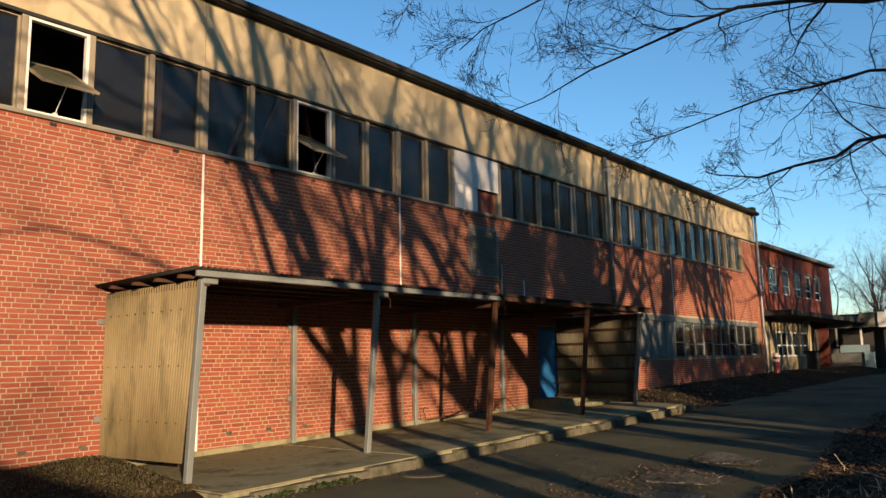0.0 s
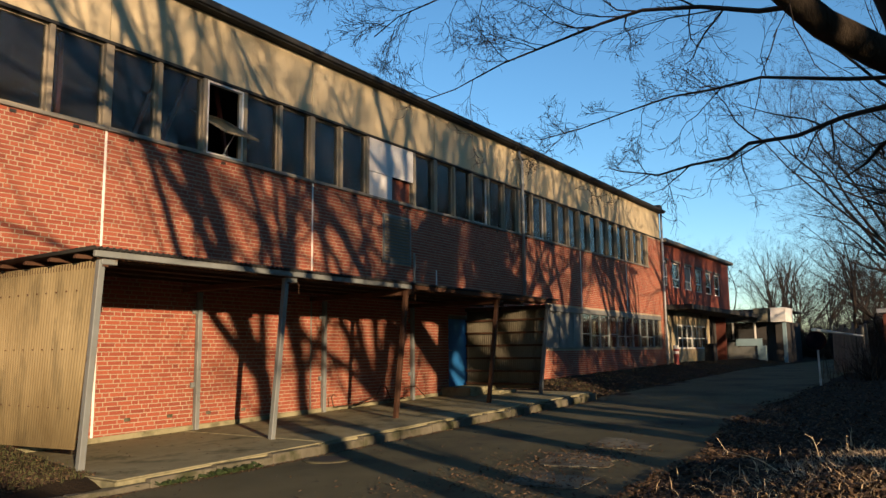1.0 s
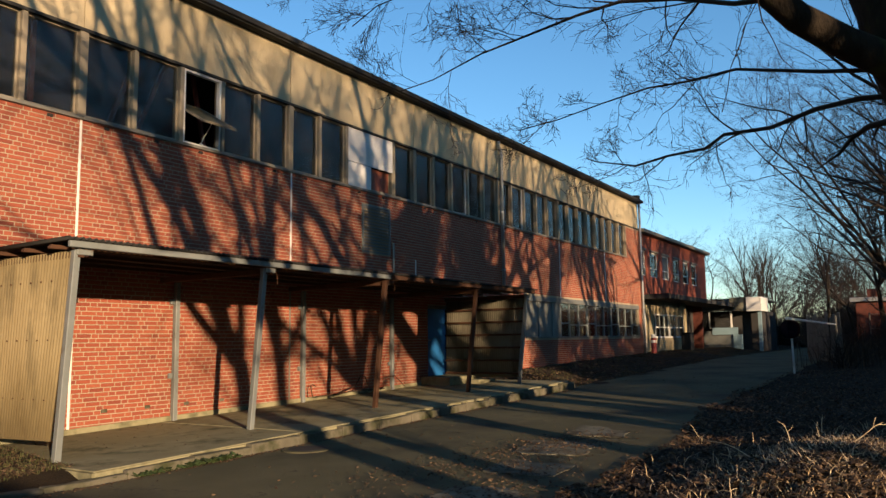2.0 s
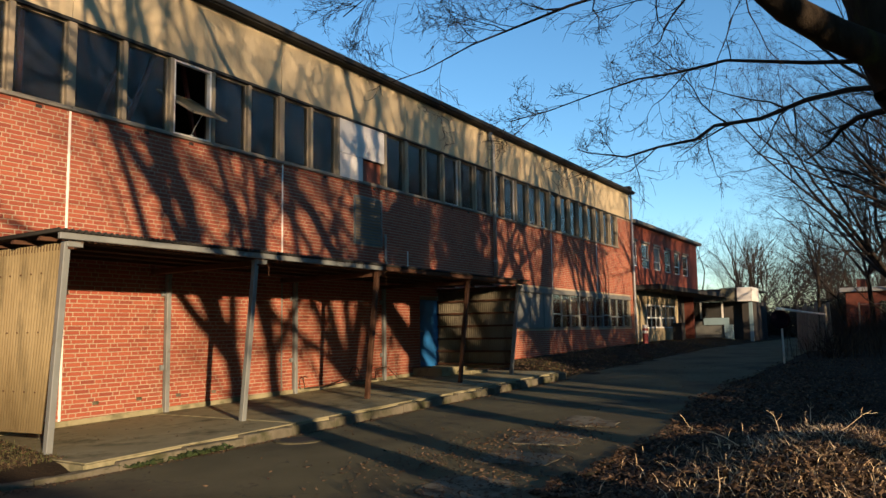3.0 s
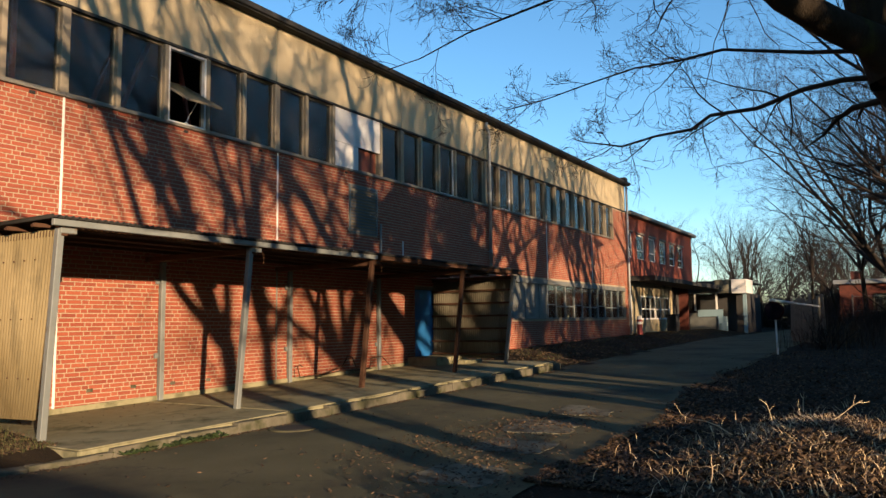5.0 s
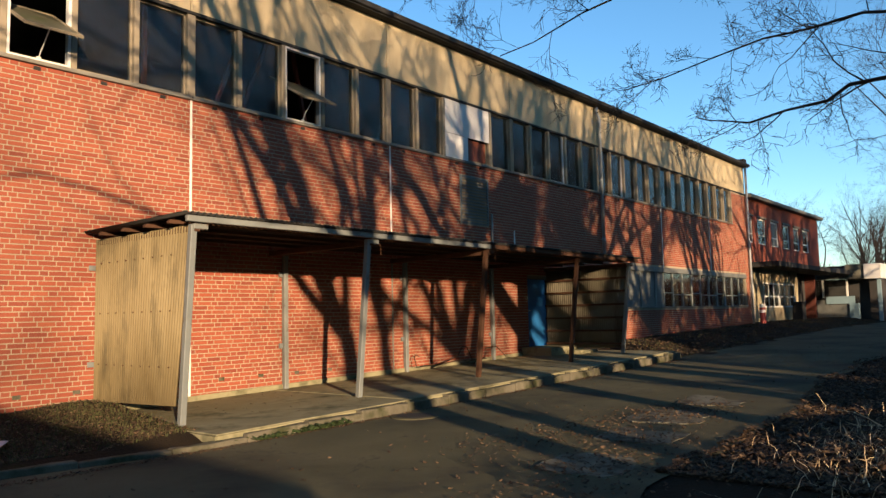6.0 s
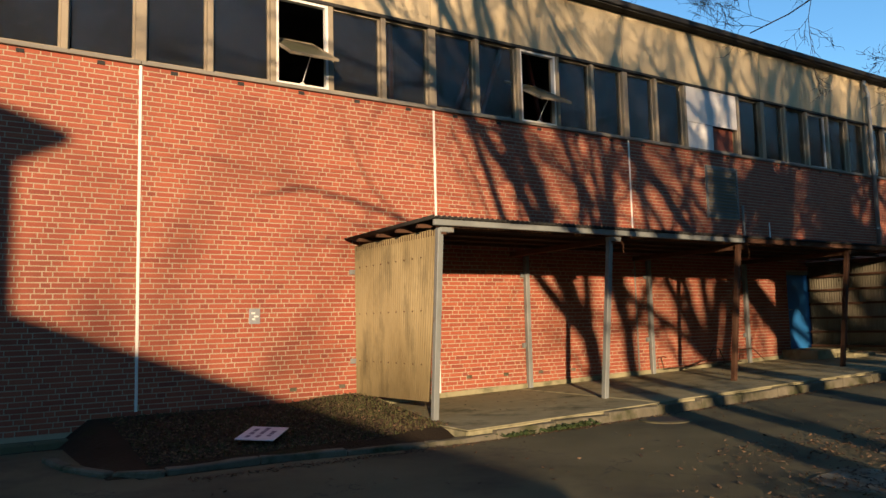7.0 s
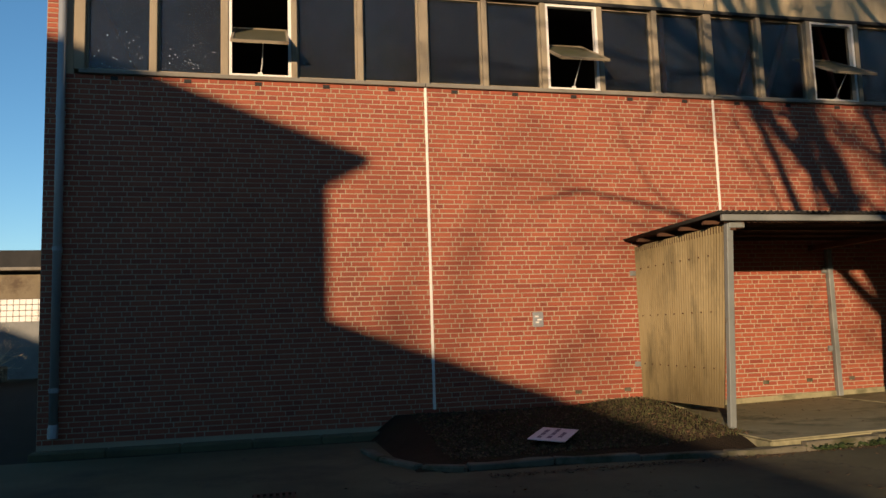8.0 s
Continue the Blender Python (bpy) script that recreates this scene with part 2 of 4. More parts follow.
def soft_step(a, b, v):
    t = min(max((v - a) / (b - a), 0.0), 1.0)
    return t * t * (3 - 2 * t)


def earth(x, y):
    """Unpaved ground: banks up to the wall, uneven in the verge."""
    z = gz(x, y) + 0.05 * noise.noise((x * 0.6, y * 0.6, 3.1)) * soft_step(-7.6, -9.0, y) * soft_step(-3.0, 0.5, x)
    z += 0.10 * soft_step(-8.2, -12.0, y) * soft_step(-3.0, 1.0, x)
    if -6.0 < x < -1.4 and y > -3.2:
        z += 0.07 + 0.07 * soft_step(-3.0, -1.9, x) * soft_step(-3.2, -2.7, y) + 0.24 * soft_step(-2.9, 0.0, y) + 0.012 * noise.noise((x * 2, y * 2, 1.0))
    if x > 12.0 and y > -4.0:
        z += (0.30 * soft_step(-3.4, -0.4, y) + 0.06 * noise.noise((x * 0.9, y * 1.3, 7.0))) * soft_step(12.0, 14.0, x)
    heap = math.exp(-(((x - 1.6) / 1.5) ** 2 + ((y + 10.8) / 0.7) ** 2))
    return z + 0.22 * heap - 0.012


def sheet(name, xs, ys, height, material, label, category, keep=None):
    verts = [(x, y, height(x, y)) for x in xs for y in ys]
    n = len(ys)
    faces = [(i * n + j, (i + 1) * n + j, (i + 1) * n + j + 1, i * n + j + 1) for i in range(len(xs) - 1) for j in range(n - 1)
             if keep is None or keep(0.5 * (xs[i] + xs[i + 1]), 0.5 * (ys[j] + ys[j + 1]))]
    ob = tagged(mesh_of(name, verts, faces, material), label, category, kind="structure")
    for f in ob.data.polygons:
        f.use_smooth = True
    return ob


def spread(a, b, step):
    n = max(1, round((b - a) / step))
    return [a + (b - a) * i / n for i in range(n + 1)]


def edge_y(x):
    """The verge side of the road, ragged."""
    y = -8.5 + 0.65 * soft_step(4.0, 9.0, x) - 0.25 * noise.noise((x * 0.45, 0.0, 5.0)) - 0.1 * noise.noise((x * 2.1, 0.0, 9.0))
    return y - 7.0 * soft_step(-1.2, -4.4, x)


sheet("ground", [-900, -200, -60, -20] + spread(-12, 40, 0.4) + spread(42, 70, 4) + [120, 300, 900], [-900, -200, -60, -30] + spread(-20, 0.4, 0.3) + [2, 8, 40, 200, 900], earth, M_EARTH, "dark earth strewn with dead leaves", "ground")


def kerb_y(x):
    """The wall side of the road."""
    if x < -5.9:
        return -0.55
    if x < 12.3:
        return -3.60 + 0.35 * soft_step(-1.5, -4.5, x)
    return -3.3 - 0.15 * noise.noise((x * 0.4, 2.0, 0.0))


road_v, road_f = [], []
road_x = spread(-30, 12.2, 0.35) + spread(12.4, 75, 0.8)
STRIPS = 10
for x in road_x:
    a, b = kerb_y(x), edge_y(x)
    for j in range(STRIPS + 1):
        y = a + (b - a) * j / STRIPS
        road_v.append((x, y, gz(x, y) + 0.012 + 0.012 * noise.noise((x * 0.5, y * 0.5, 0.0))))
for i in range(len(road_x) - 1):
    for j in range(STRIPS):
        a = i * (STRIPS + 1) + j
        road_f.append((a, a + STRIPS + 1, a + STRIPS + 2, a + 1))
tagged(mesh_of("road", road_v, road_f, M_ASPHALT), "worn grey asphalt drive with faint cracks", "road", kind="structure")

# ---- the long brick building ----
X0, X1 = -10.43, 29.3
SILL, HEAD, BAND, TOP = 5.0, 6.46, 6.52, 7.78
DOOR = (10.36, 11.52, 0.25, 2.2)
LOW = (16.4, 28.75, 1.3, 2.62)


def mx(i):
    """Where the upright between two windows stands."""
    return i if i <= 3 else 3 + (i - 3) * 0.97


LASTW = mx(28)
back = boxes((X0, DOOR[0], 0.0, 0.3, -0.5, SILL - 0.06), (DOOR[0], DOOR[1], 0.0, 0.3, DOOR[3], SILL - 0.06), (DOOR[1], LOW[0], 0.0, 0.3, -0.5, SILL - 0.06),
             (LOW[0], LOW[1], 0.0, 0.3, -0.5, LOW[2]), (LOW[0], LOW[1], 0.0, 0.3, LOW[3], SILL - 0.06), (LOW[1], X1, 0.0, 0.3, -0.5, SILL - 0.06),
             (X0, -10.07, 0.0, 0.3, SILL - 0.06, TOP), (LASTW + 0.05, X1, 0.0, 0.3, SILL - 0.06, BAND), (DOOR[0], DOOR[1], 0.0, 0.3, -0.5, DOOR[2]))
wall_front = tagged(link("wall_front", back, M_MORTAR), "red brick wall with pale mortar joints", "wall", kind="structure")
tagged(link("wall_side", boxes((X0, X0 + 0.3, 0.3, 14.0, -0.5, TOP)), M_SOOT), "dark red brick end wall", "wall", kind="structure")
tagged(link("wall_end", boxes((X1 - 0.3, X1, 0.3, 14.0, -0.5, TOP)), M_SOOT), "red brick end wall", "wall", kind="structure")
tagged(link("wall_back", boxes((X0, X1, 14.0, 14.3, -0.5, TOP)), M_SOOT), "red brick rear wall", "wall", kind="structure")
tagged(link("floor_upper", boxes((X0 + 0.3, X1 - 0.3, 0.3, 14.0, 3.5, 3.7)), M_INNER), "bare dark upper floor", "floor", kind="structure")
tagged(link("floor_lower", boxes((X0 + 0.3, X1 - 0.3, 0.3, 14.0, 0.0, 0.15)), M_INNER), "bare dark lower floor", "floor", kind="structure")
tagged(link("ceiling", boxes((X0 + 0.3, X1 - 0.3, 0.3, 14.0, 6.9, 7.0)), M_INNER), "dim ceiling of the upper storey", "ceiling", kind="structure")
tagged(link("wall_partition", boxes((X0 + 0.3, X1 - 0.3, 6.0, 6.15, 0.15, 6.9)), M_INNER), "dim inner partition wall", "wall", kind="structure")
fascia = empty("fascia", "cream rendered band above the windows", "fascia", kind="structure")
for i in range(-10, 28, 5):
    a, b = mx(i), mx(min(i + 5, 28))
    if i == -10:
        a = -10.07
    if i == 25:
        b = X1 - 0.03
    part("render_panel", boxes((a + 0.006, b - 0.006, 0.02, 0.3, BAND, TOP), bevel=0.004), M_RENDER, fascia)
part("drip_board", boxes((-10.07, X1 - 0.03, -0.035, 0.02, BAND - 0.06, BAND), bevel=0.006), M_DARKMETAL, fascia)
roof = empty("roof", "flat roof with a dark projecting edge", "roof", kind="structure")
part("roof_edge", boxes((X0 - 0.12, X1 + 0.12, -0.26, 0.3, TOP + 0.03, TOP + 0.16), bevel=0.015), M_DARKMETAL, roof)
part("soffit_board", boxes((X0 - 0.05, X1 + 0.05, -0.2, 0.3, TOP, TOP + 0.03)), M_DARKMETAL, roof)
part("roof_deck", boxes((X0, X1, 0.3, 14.3, TOP - 0.3, TOP + 0.1)), M_DARKMETAL, roof)
sills = empty("window_sill", "weathered grey concrete sill band", "sill", kind="structure")
for i in range(-10, 28, 5):
    a, b = mx(i), mx(min(i + 5, 28))
    part("sill_length", boxes((a + 0.004, b - 0.004, -0.06, 0.3, SILL - 0.06, SILL), bevel=0.008), M_SILL, sills)
for x, z0, z1 in ((-5.0, 0.0, 4.94), (0.0, 2.62, 4.94), (0.0, -0.1, 2.4), (4.96, 2.62, 4.94), (4.96, 0.03, 2.4), (9.79, 2.62, 3.4), (mx(20), 2.75, 4.94), (mx(25), 2.75, 4.94)):
    tagged(link("joint_strip", boxes((x - 0.02, x + 0.02, -0.02, 0.01, z0, z1), bevel=0.004), M_SILL if x > 4 and z0 < 1 else M_WHITE), "pale strip over an expansion joint in the brickwork", "strip", "joint strips", "structure")


def window(x, w, z0, z1, frame_mat):
    win = empty("window", "tall fixed dark pane in a weathered frame", "window", (x, 0.06, z0), "upper window band", "structure")
    f, h = 0.03, z1 - z0
    part("frame", boxes((0, f, 0, 0.07, 0, h), (w - f, w, 0, 0.07, 0, h), (f, w - f, 0, 0.07, 0, f + 0.02), (f, w - f, 0, 0.07, h - f, h)), frame_mat, win)
    bm = boxes((f, w - f, 0.03, 0.036, f + 0.02, h - f))
    turn = random.uniform(-0.004, 0.004)
    for v in bm.verts:
        v.co.y += turn * (v.co.z - h / 2) + random.uniform(-0.001, 0.001)
    part("pane", bm, M_GLASS, win)
    return win


def open_window(x, w, z0, z1, tilt, zc):
    win = empty("window", "pivot window standing open in a white frame", "window", (x, 0.0, z0), "upper window band", "structure")
    f, h = 0.045, z1 - z0
    part("frame", boxes((0, f, 0.0, 0.09, 0, h), (w - f, w, 0.0, 0.09, 0, h), (f, w - f, 0.0, 0.09, 0, f), (f, w - f, 0.0, 0.09, h - f, h)), M_WHITE, win)
    m = Matrix.Translation((0, 0.03, zc - z0)) @ Matrix.Rotation(radians(tilt), 4, "X")
    g, s = 0.035, 0.62
    bm = bmesh.new()
    for r in ((f, f + g, -0.02, 0.02, -s, s), (w - f - g, w - f, -0.02, 0.02, -s, s), (f + g, w - f - g, -0.02, 0.02, -s, -s + g), (f + g, w - f - g, -0.02, 0.02, s - g, s)):
        box(bm, *r, m)
    sash = part("sash", bm, M_FRAME, win)
    bm = bmesh.new()
    box(bm, f + g, w - f - g, -0.004, 0.004, -s + g, s - g, m)
    part("pane", bm, M_SASH, sash, "pane clouded with dirt and moss")
    bm = bmesh.new()
    tube(bm, [(w * 0.5, 0.05, 0.04), (w * 0.53, -0.02, 0.2), tuple(m @ Vector((w * 0.55, 0, -s * 0.55)))], [0.009, 0.009, 0.009], 6)
    part("stay", bm, M_WHITE, win)
    part("stay_foot", boxes((w * 0.46, w * 0.54, 0.0, 0.05, 0.045, 0.08), bevel=0.01), M_WHITE, win)
    return win


for i in range(-10, 28):
    a, b = mx(i) + (0.075 if i % 5 == 0 else 0.045), mx(i + 1) - (0.075 if (i + 1) % 5 == 0 else 0.045)
    if i in (7, 8):
        continue
    if i in (-8, -3, 2):
        open_window(a, b - a, SILL, HEAD, -60, 5.66)
    else:
        window(a, b - a, SILL, HEAD, M_WHITE if i in (12, 16) else M_FRAME)
for i in range(-10, 29):
    if i == 8:
        continue
    hw = 0.075 if i % 5 == 0 else 0.045
    tagged(link("mullion", boxes((mx(i) - hw, mx(i) + hw, -0.02, 0.2, SILL, BAND - 0.06), bevel=0.008), M_FRAME), "weathered upright between the windows", "mullion", "upper mullions", "structure")

# white flecks on the two end panes
rng = random.Random(61)
for i in (-10, -9):
    fl = []
    ff = []
    for k in range(34):
        x, z, r = mx(i) + rng.uniform(0.14, 0.86), SILL + rng.uniform(0.1, 0.95) * (0.6 if rng.random() < 0.7 else 1.0), rng.uniform(0.003, 0.009)
        n = len(fl)
        fl += [(x - r, 0.087, z), (x, 0.087, z - r), (x + r, 0.087, z), (x, 0.087, z + 1.4 * r)]
        ff.append((n, n + 1, n + 2, n + 3))
    tagged(mesh_of("pane_flecks", fl, ff, M_WHITE), "white flecks of dirt on the glass", "dirt", kind="stuff")

# boarded bay with a broken corner
board = empty("window_board", "white board over two windows with a brown-red gap", "window", kind="structure")
a, b = mx(7) + 0.05, mx(9) - 0.05
part("upper_sheet", boxes((a, b, 0.0, 0.03, SILL + 0.62, HEAD), bevel=0.004), M_PANEL, board)
part("lower_sheet", boxes((a, a + 0.92, 0.004, 0.034, SILL, SILL + 0.612), bevel=0.004), M_PANEL, board)
part("gap_frame", boxes((a + 0.93, b, -0.01, 0.05, SILL, SILL + 0.04), (b - 0.03, b, -0.01, 0.05, SILL + 0.04, SILL + 0.61)), M_FRAME, board)
part("inner_board", boxes((a + 0.93, b - 0.04, 0.12, 0.15, SILL + 0.04, SILL + 0.62)), M_REDWOOD, board, "red-brown inner board")
# braces seen behind the glass
for x, z, lean in ((-0.45, 4.9, 0.0), (0.75, 4.6, 0.85), (1.35, 4.6, 0.85), (3.3, 4.7, -0.5)):
    bm = bmesh.new()
    tube(bm, [(x, 0.75, z), (x + lean, 0.75, z + 2.2)], [0.05, 0.05], 4)
    tagged(link("steel_brace", bm, M_REDSTEEL), "red oxide steel brace behind the panes", "brace", "braces", "structure")


# louvred vent
vent = empty("louvre_vent", "grey metal louvre vent set in the brickwork", "vent", (7.46, -0.03, 3.42))
vw, vh = 1.16, 1.21
part("frame", boxes((0, 0.05, 0, 0.06, 0, vh), (vw - 0.05, vw, 0, 0.06, 0, vh), (0.05, vw - 0.05, 0, 0.06, 0, 0.05), (0.05, vw - 0.05, 0, 0.06, vh - 0.05, vh), bevel=0.004), M_LOUVRE, vent)
part("backing", boxes((0.05, vw - 0.05, 0.045, 0.055, 0.05, vh - 0.05)), M_DARKMETAL, vent)
for k in range(14):
    bm = bmesh.new()
    box(bm, 0.052, vw - 0.052, -0.03, 0.03, -0.004, 0.004, Matrix.Translation((0, 0.012, 0.1 + k * 0.079)) @ Matrix.Rotation(radians(40), 4, "X"))
    part("slat", bm, M_LOUVRE, vent)
bm = bmesh.new()
tube(bm, [(8.72, -0.05, 3.75), (8.72, -0.05, 2.55)], [0.03, 0.03], 8)
tagged(link("conduit", bm, M_STEEL), "thin pale conduit beside the vent", "pipe")


def downpipe(x, z0, z1, kink, mat, label):
    p = empty("downpipe", label, "downpipe")
    y = -0.11
    pts = [(x, y, z0), (x, y, z1 - 0.35), (x - kink, y + 0.02, z1 - 0.12), (x - kink, -0.12, z1)] if kink else [(x, y, z0), (x, y, z1)]
    bm = bmesh.new()
    tube(bm, pts, [0.055] * len(pts), 12)
    part("pipe", bm, mat, p, smooth=True)
    z = z0 + 0.5
    while z < z1 - 0.4:
        bm = bmesh.new()
        tube(bm, [(x, y, z), (x, y, z + 0.06)], [0.064, 0.064], 12)
        box(bm, x - 0.015, x + 0.015, y + 0.05, -0.001, z + 0.02, z + 0.04)
        part("clamp", bm, mat, p)
        z += 1.9
    return p


pipe_l = downpipe(-10.2, 0.0, TOP, 0, M_ZINC, "blue-grey downpipe at the corner of the building")
bm = bmesh.new()
tube(bm, [(-10.2, -0.13, -0.1), (-10.2, -0.11, 0.02), (-10.2, -0.11, 0.08)], [0.066, 0.066, 0.058], 12)
part("shoe", bm, M_ZINC, pipe_l)
downpipe(mx(15) + 0.08, 2.95, TOP - 0.05, 0.16, M_ZINC, "pale grey downpipe down the brick wall")
downpipe(29.15, 0.25, TOP + 0.02, 0, M_ZINC, "grey downpipe where two buildings meet")
tagged(link("roof_outlet", boxes((28.75, 29.15, -0.2, 0.1, TOP + 0.16, TOP + 0.36), bevel=0.02), M_DARKMETAL), "dark box on the roof's corner", "outlet")

box_m = empty("wall_plate", "small grey metal plate with white scribbles", "plate", (-3.40, -0.03, 1.175))
part("plate", boxes((0, 0.17, 0, 0.028, 0, 0.23), bevel=0.006), M_ZINC, box_m)
for dx, dz, w in ((0.03, 0.15, 0.06), (0.07, 0.1, 0.07), (0.04, 0.06, 0.05)):
    part("scribble", boxes((dx, dx + w, -0.004, 0.0, dz, dz + 0.025)), M_WHITE, box_m)

# lower window ribbon
low = empty("window_ribbon", "long low ribbon of grey panels and dusty panes", "window", kind="structure")
lx = [16.4, 17.6, 18.8, 19.55] + spread(20.4, 28.75, 0.93)
part("lintel", boxes((LOW[0], LOW[1], -0.03, 0.3, LOW[3] - 0.06, LOW[3] + 0.12), bevel=0.006), M_GREY, low)
part("sill", boxes((LOW[0], LOW[1], -0.05, 0.3, LOW[2] - 0.04, LOW[2] + 0.02), bevel=0.006), M_SILL, low)
for k, (a, b) in enumerate(zip(lx, lx[1:])):
    bar = part("bar", boxes((a - 0.03, a + 0.03, 0.03, 0.12, LOW[2] + 0.02, LOW[3] - 0.06), bevel=0.005), M_LOUVRE, low)
    if k < 3:
        part("panel", boxes((a + 0.03, b - 0.03, 0.06, 0.09, LOW[2] + 0.02, LOW[3] - 0.06)), M_GREY, low)
    else:
        part("pane", boxes((a + 0.03, b - 0.03, 0.07, 0.076, LOW[2] + 0.02, LOW[3] - 0.06)), M_GLASS, low)
        part("transom", boxes((a + 0.03, b - 0.03, 0.05, 0.1, 1.74 + (0.0 if k % 3 else 0.06), 1.78 + (0.0 if k % 3 else 0.06))), M_LOUVRE, low)
for k in range(7):
    x = 20.2 + k * 1.13 + random.uniform(-0.2, 0.2)
    tagged(link("leaning_board", boxes((x, x + random.uniform(0.25, 0.5), 0.5, 0.54, 0.15, random.uniform(2.1, 2.6))), M_CREAM), "pale board leaning behind dusty glass", "board", "boards")

# door with frame, and blocks as steps
door = empty("door_1", "bright blue door in a dark frame", "door", (DOOR[0], 0.04, DOOR[2]), kind="structure")
dw, dh = DOOR[1] - DOOR[0], DOOR[3] - DOOR[2]
part("frame", boxes((0, 0.07, 0, 0.14, 0, dh), (dw - 0.07, dw, 0, 0.14, 0, dh), (0.07, dw - 0.07, 0, 0.14, dh - 0.08, dh), bevel=0.004), M_SILL, door)
leaf = part("leaf", boxes((0.075, dw - 0.075, 0.06, 0.11, 0.01, dh - 0.09), bevel=0.004), M_BLUE, door, "blue painted leaf")
part("handle", boxes((0.13, 0.25, 0.015, 0.035, 0.98, 1.0), (0.13, 0.15, 0.02, 0.06, 0.97, 1.01)), M_ZINC, leaf)
steps = empty("door_step", "low worn concrete steps before the blue door", "step")
part("block", boxes((9.95, 11.62, -0.95, -0.01, -0.05, 0.27), bevel=0.02), M_CONC, steps)
part("block", boxes((10.7, 11.62, -1.4, -0.96, -0.05, 0.17), bevel=0.02), M_CONC, steps)


# ---- canopy ----
canopy = empty("canopy", "corrugated lean-to canopy on slanting steel posts", "canopy")


def corrugated(bm, length, height, pitch=0.076, depth=0.018, shape=None):
    """A corrugated sheet along x (its waves run up z), from 0; shape bends it."""
    n = int(length / pitch * 6)
    low_v, high_v = [], []
    for i in range(n + 1):
        u = length * i / n
        w = depth * math.cos(2 * math.pi * u / pitch)
        for row, z in ((low_v, 0.0), (high_v, 1.0)):
            row.append([bm.verts.new(shape(u, w + s, z)) for s in (-0.003, 0.003)])
    for i in range(n):
        for k in (0, 1):
            bm.faces.new((low_v[i][k], low_v[i + 1][k], high_v[i + 1][k], high_v[i][k]))
        bm.faces.new((low_v[i][0], low_v[i + 1][0], low_v[i + 1][1], low_v[i][1]))
        bm.faces.new((high_v[i][0], high_v[i + 1][0], high_v[i + 1][1], high_v[i][1]))


CZ = 2.445
bm = bmesh.new()
corrugated(bm, 13.35, 1, 0.09, 0.018, lambda u, w, z: (-1.81 + u, -2.8 + 2.78 * z, CZ + 0.075 + w + 0.03 * (1 - z)))
part("roof_sheet", bm, M_DARKMETAL, canopy, "dark corrugated roof sheet", smooth=True)
part("front_angle", boxes((-1.77, 4.9, -2.76, -2.70, CZ - 0.005, CZ + 0.075), bevel=0.006), M_STEEL, canopy, "pale grey edge angle")
part("front_angle", boxes((4.905, 11.45, -2.76, -2.70, CZ - 0.005, CZ + 0.075), bevel=0.006), M_RUST, canopy, "rusty edge angle")
for y in (-2.35, -1.75, -1.15, -0.5):
    part("purlin", boxes((-1.79, 11.4, y - 0.03, y + 0.03, CZ + 0.0, CZ + 0.05), bevel=0.005), M_RUST, canopy)
for y in (-2.35, -1.75, -1.15, -0.5):
    part("purlin_end", boxes((-1.805, -1.69, y - 0.032, y + 0.032, CZ - 0.003, CZ + 0.03), bevel=0.004), M_RUST, canopy)
POSTS = (-1.58, 1.64, 4.9, 8.5, 11.2)
for x in POSTS:
    mat = M_STEEL if x < 4 or x > 11 else M_RUST
    bm = bmesh.new()
    a, b = Vector((x, -2.34, pz(x) - 0.03)), Vector((x - 0.04, -2.64, CZ - 0.03))
    d = b - a
    m = Matrix(((1, 0, d.x / d.z, a.x), (0, 1, d.y / d.z, a.y), (0, 0, 1, a.z), (0, 0, 0, 1)))
    box(bm, -0.044, 0.044, -0.044, 0.044, 0, d.z, m)
    rounded(bm, 0.008)
    post = part("post", bm, mat, canopy, "grey painted steel post" if mat is M_STEEL else "rust-brown steel post")
    part("bracket", boxes((x - 0.06, x + 0.16, -2.70, -2.56, CZ - 0.09, CZ - 0.02), bevel=0.008), mat, post)
    part("rafter", boxes((x - 0.04, x + 0.04, -2.69, -0.05, CZ - 0.12, CZ - 0.031), bevel=0.006), M_RUST, canopy)
for x in (1.97, 5.32, 8.6):
    wp = part("wall_post", boxes((x - 0.045, x + 0.045, -0.11, -0.02, pz(x) - 0.02, CZ - 0.1), bevel=0.008), M_STEEL, canopy)
    for z in (0.62, 1.95):
        part("clip", boxes((x - 0.12, x - 0.045, -0.06, -0.0135, z, z + 0.09), bevel=0.004), M_STEEL, wp)


def side_panel(x, mat, z0):
    bm = bmesh.new()

    def shape(u, w, z):
        top_y, low_y = -0.03 - u * 2.56 / 2.3, -0.03 - u * 2.25 / 2.3
        return (x + w, low_y + (top_y - low_y) * z, z0 + 0.02 * u + (CZ - 0.03 - z0 - 0.02 * u) * z)
    corrugated(bm, 2.3, 1, 0.06, 0.013, shape)
    return part("side_panel", bm, mat, canopy, "ochre corrugated side panel", smooth=True)


near_panel = side_panel(-1.62, M_CORR, 0.0)
for z in (0.55, 1.3, 2.05):
    for k in range(9):
        y = -0.18 - 0.24 * k - 0.03 * z
        part("nail_head", boxes((-1.645, -1.631, y - 0.008, y + 0.008, z - 0.008, z + 0.008)), M_RUST, near_panel)
far_panel = side_panel(11.27, M_CORRG, 0.18)
for k in range(7):
    z = 0.3 + k * 0.345
    y = -2.3 - 0.3 * (z / 2.45)
    part("rail", boxes((11.18, 11.24, y, -0.04, z, z + 0.05)), M_RUST, far_panel)
for y, z in ((-0.03, 0.5), (-0.03, 1.95)):
    part("clip", boxes((-1.72, -1.6, -0.03, -0.0135, z, z + 0.08), bevel=0.004), M_STEEL, canopy)

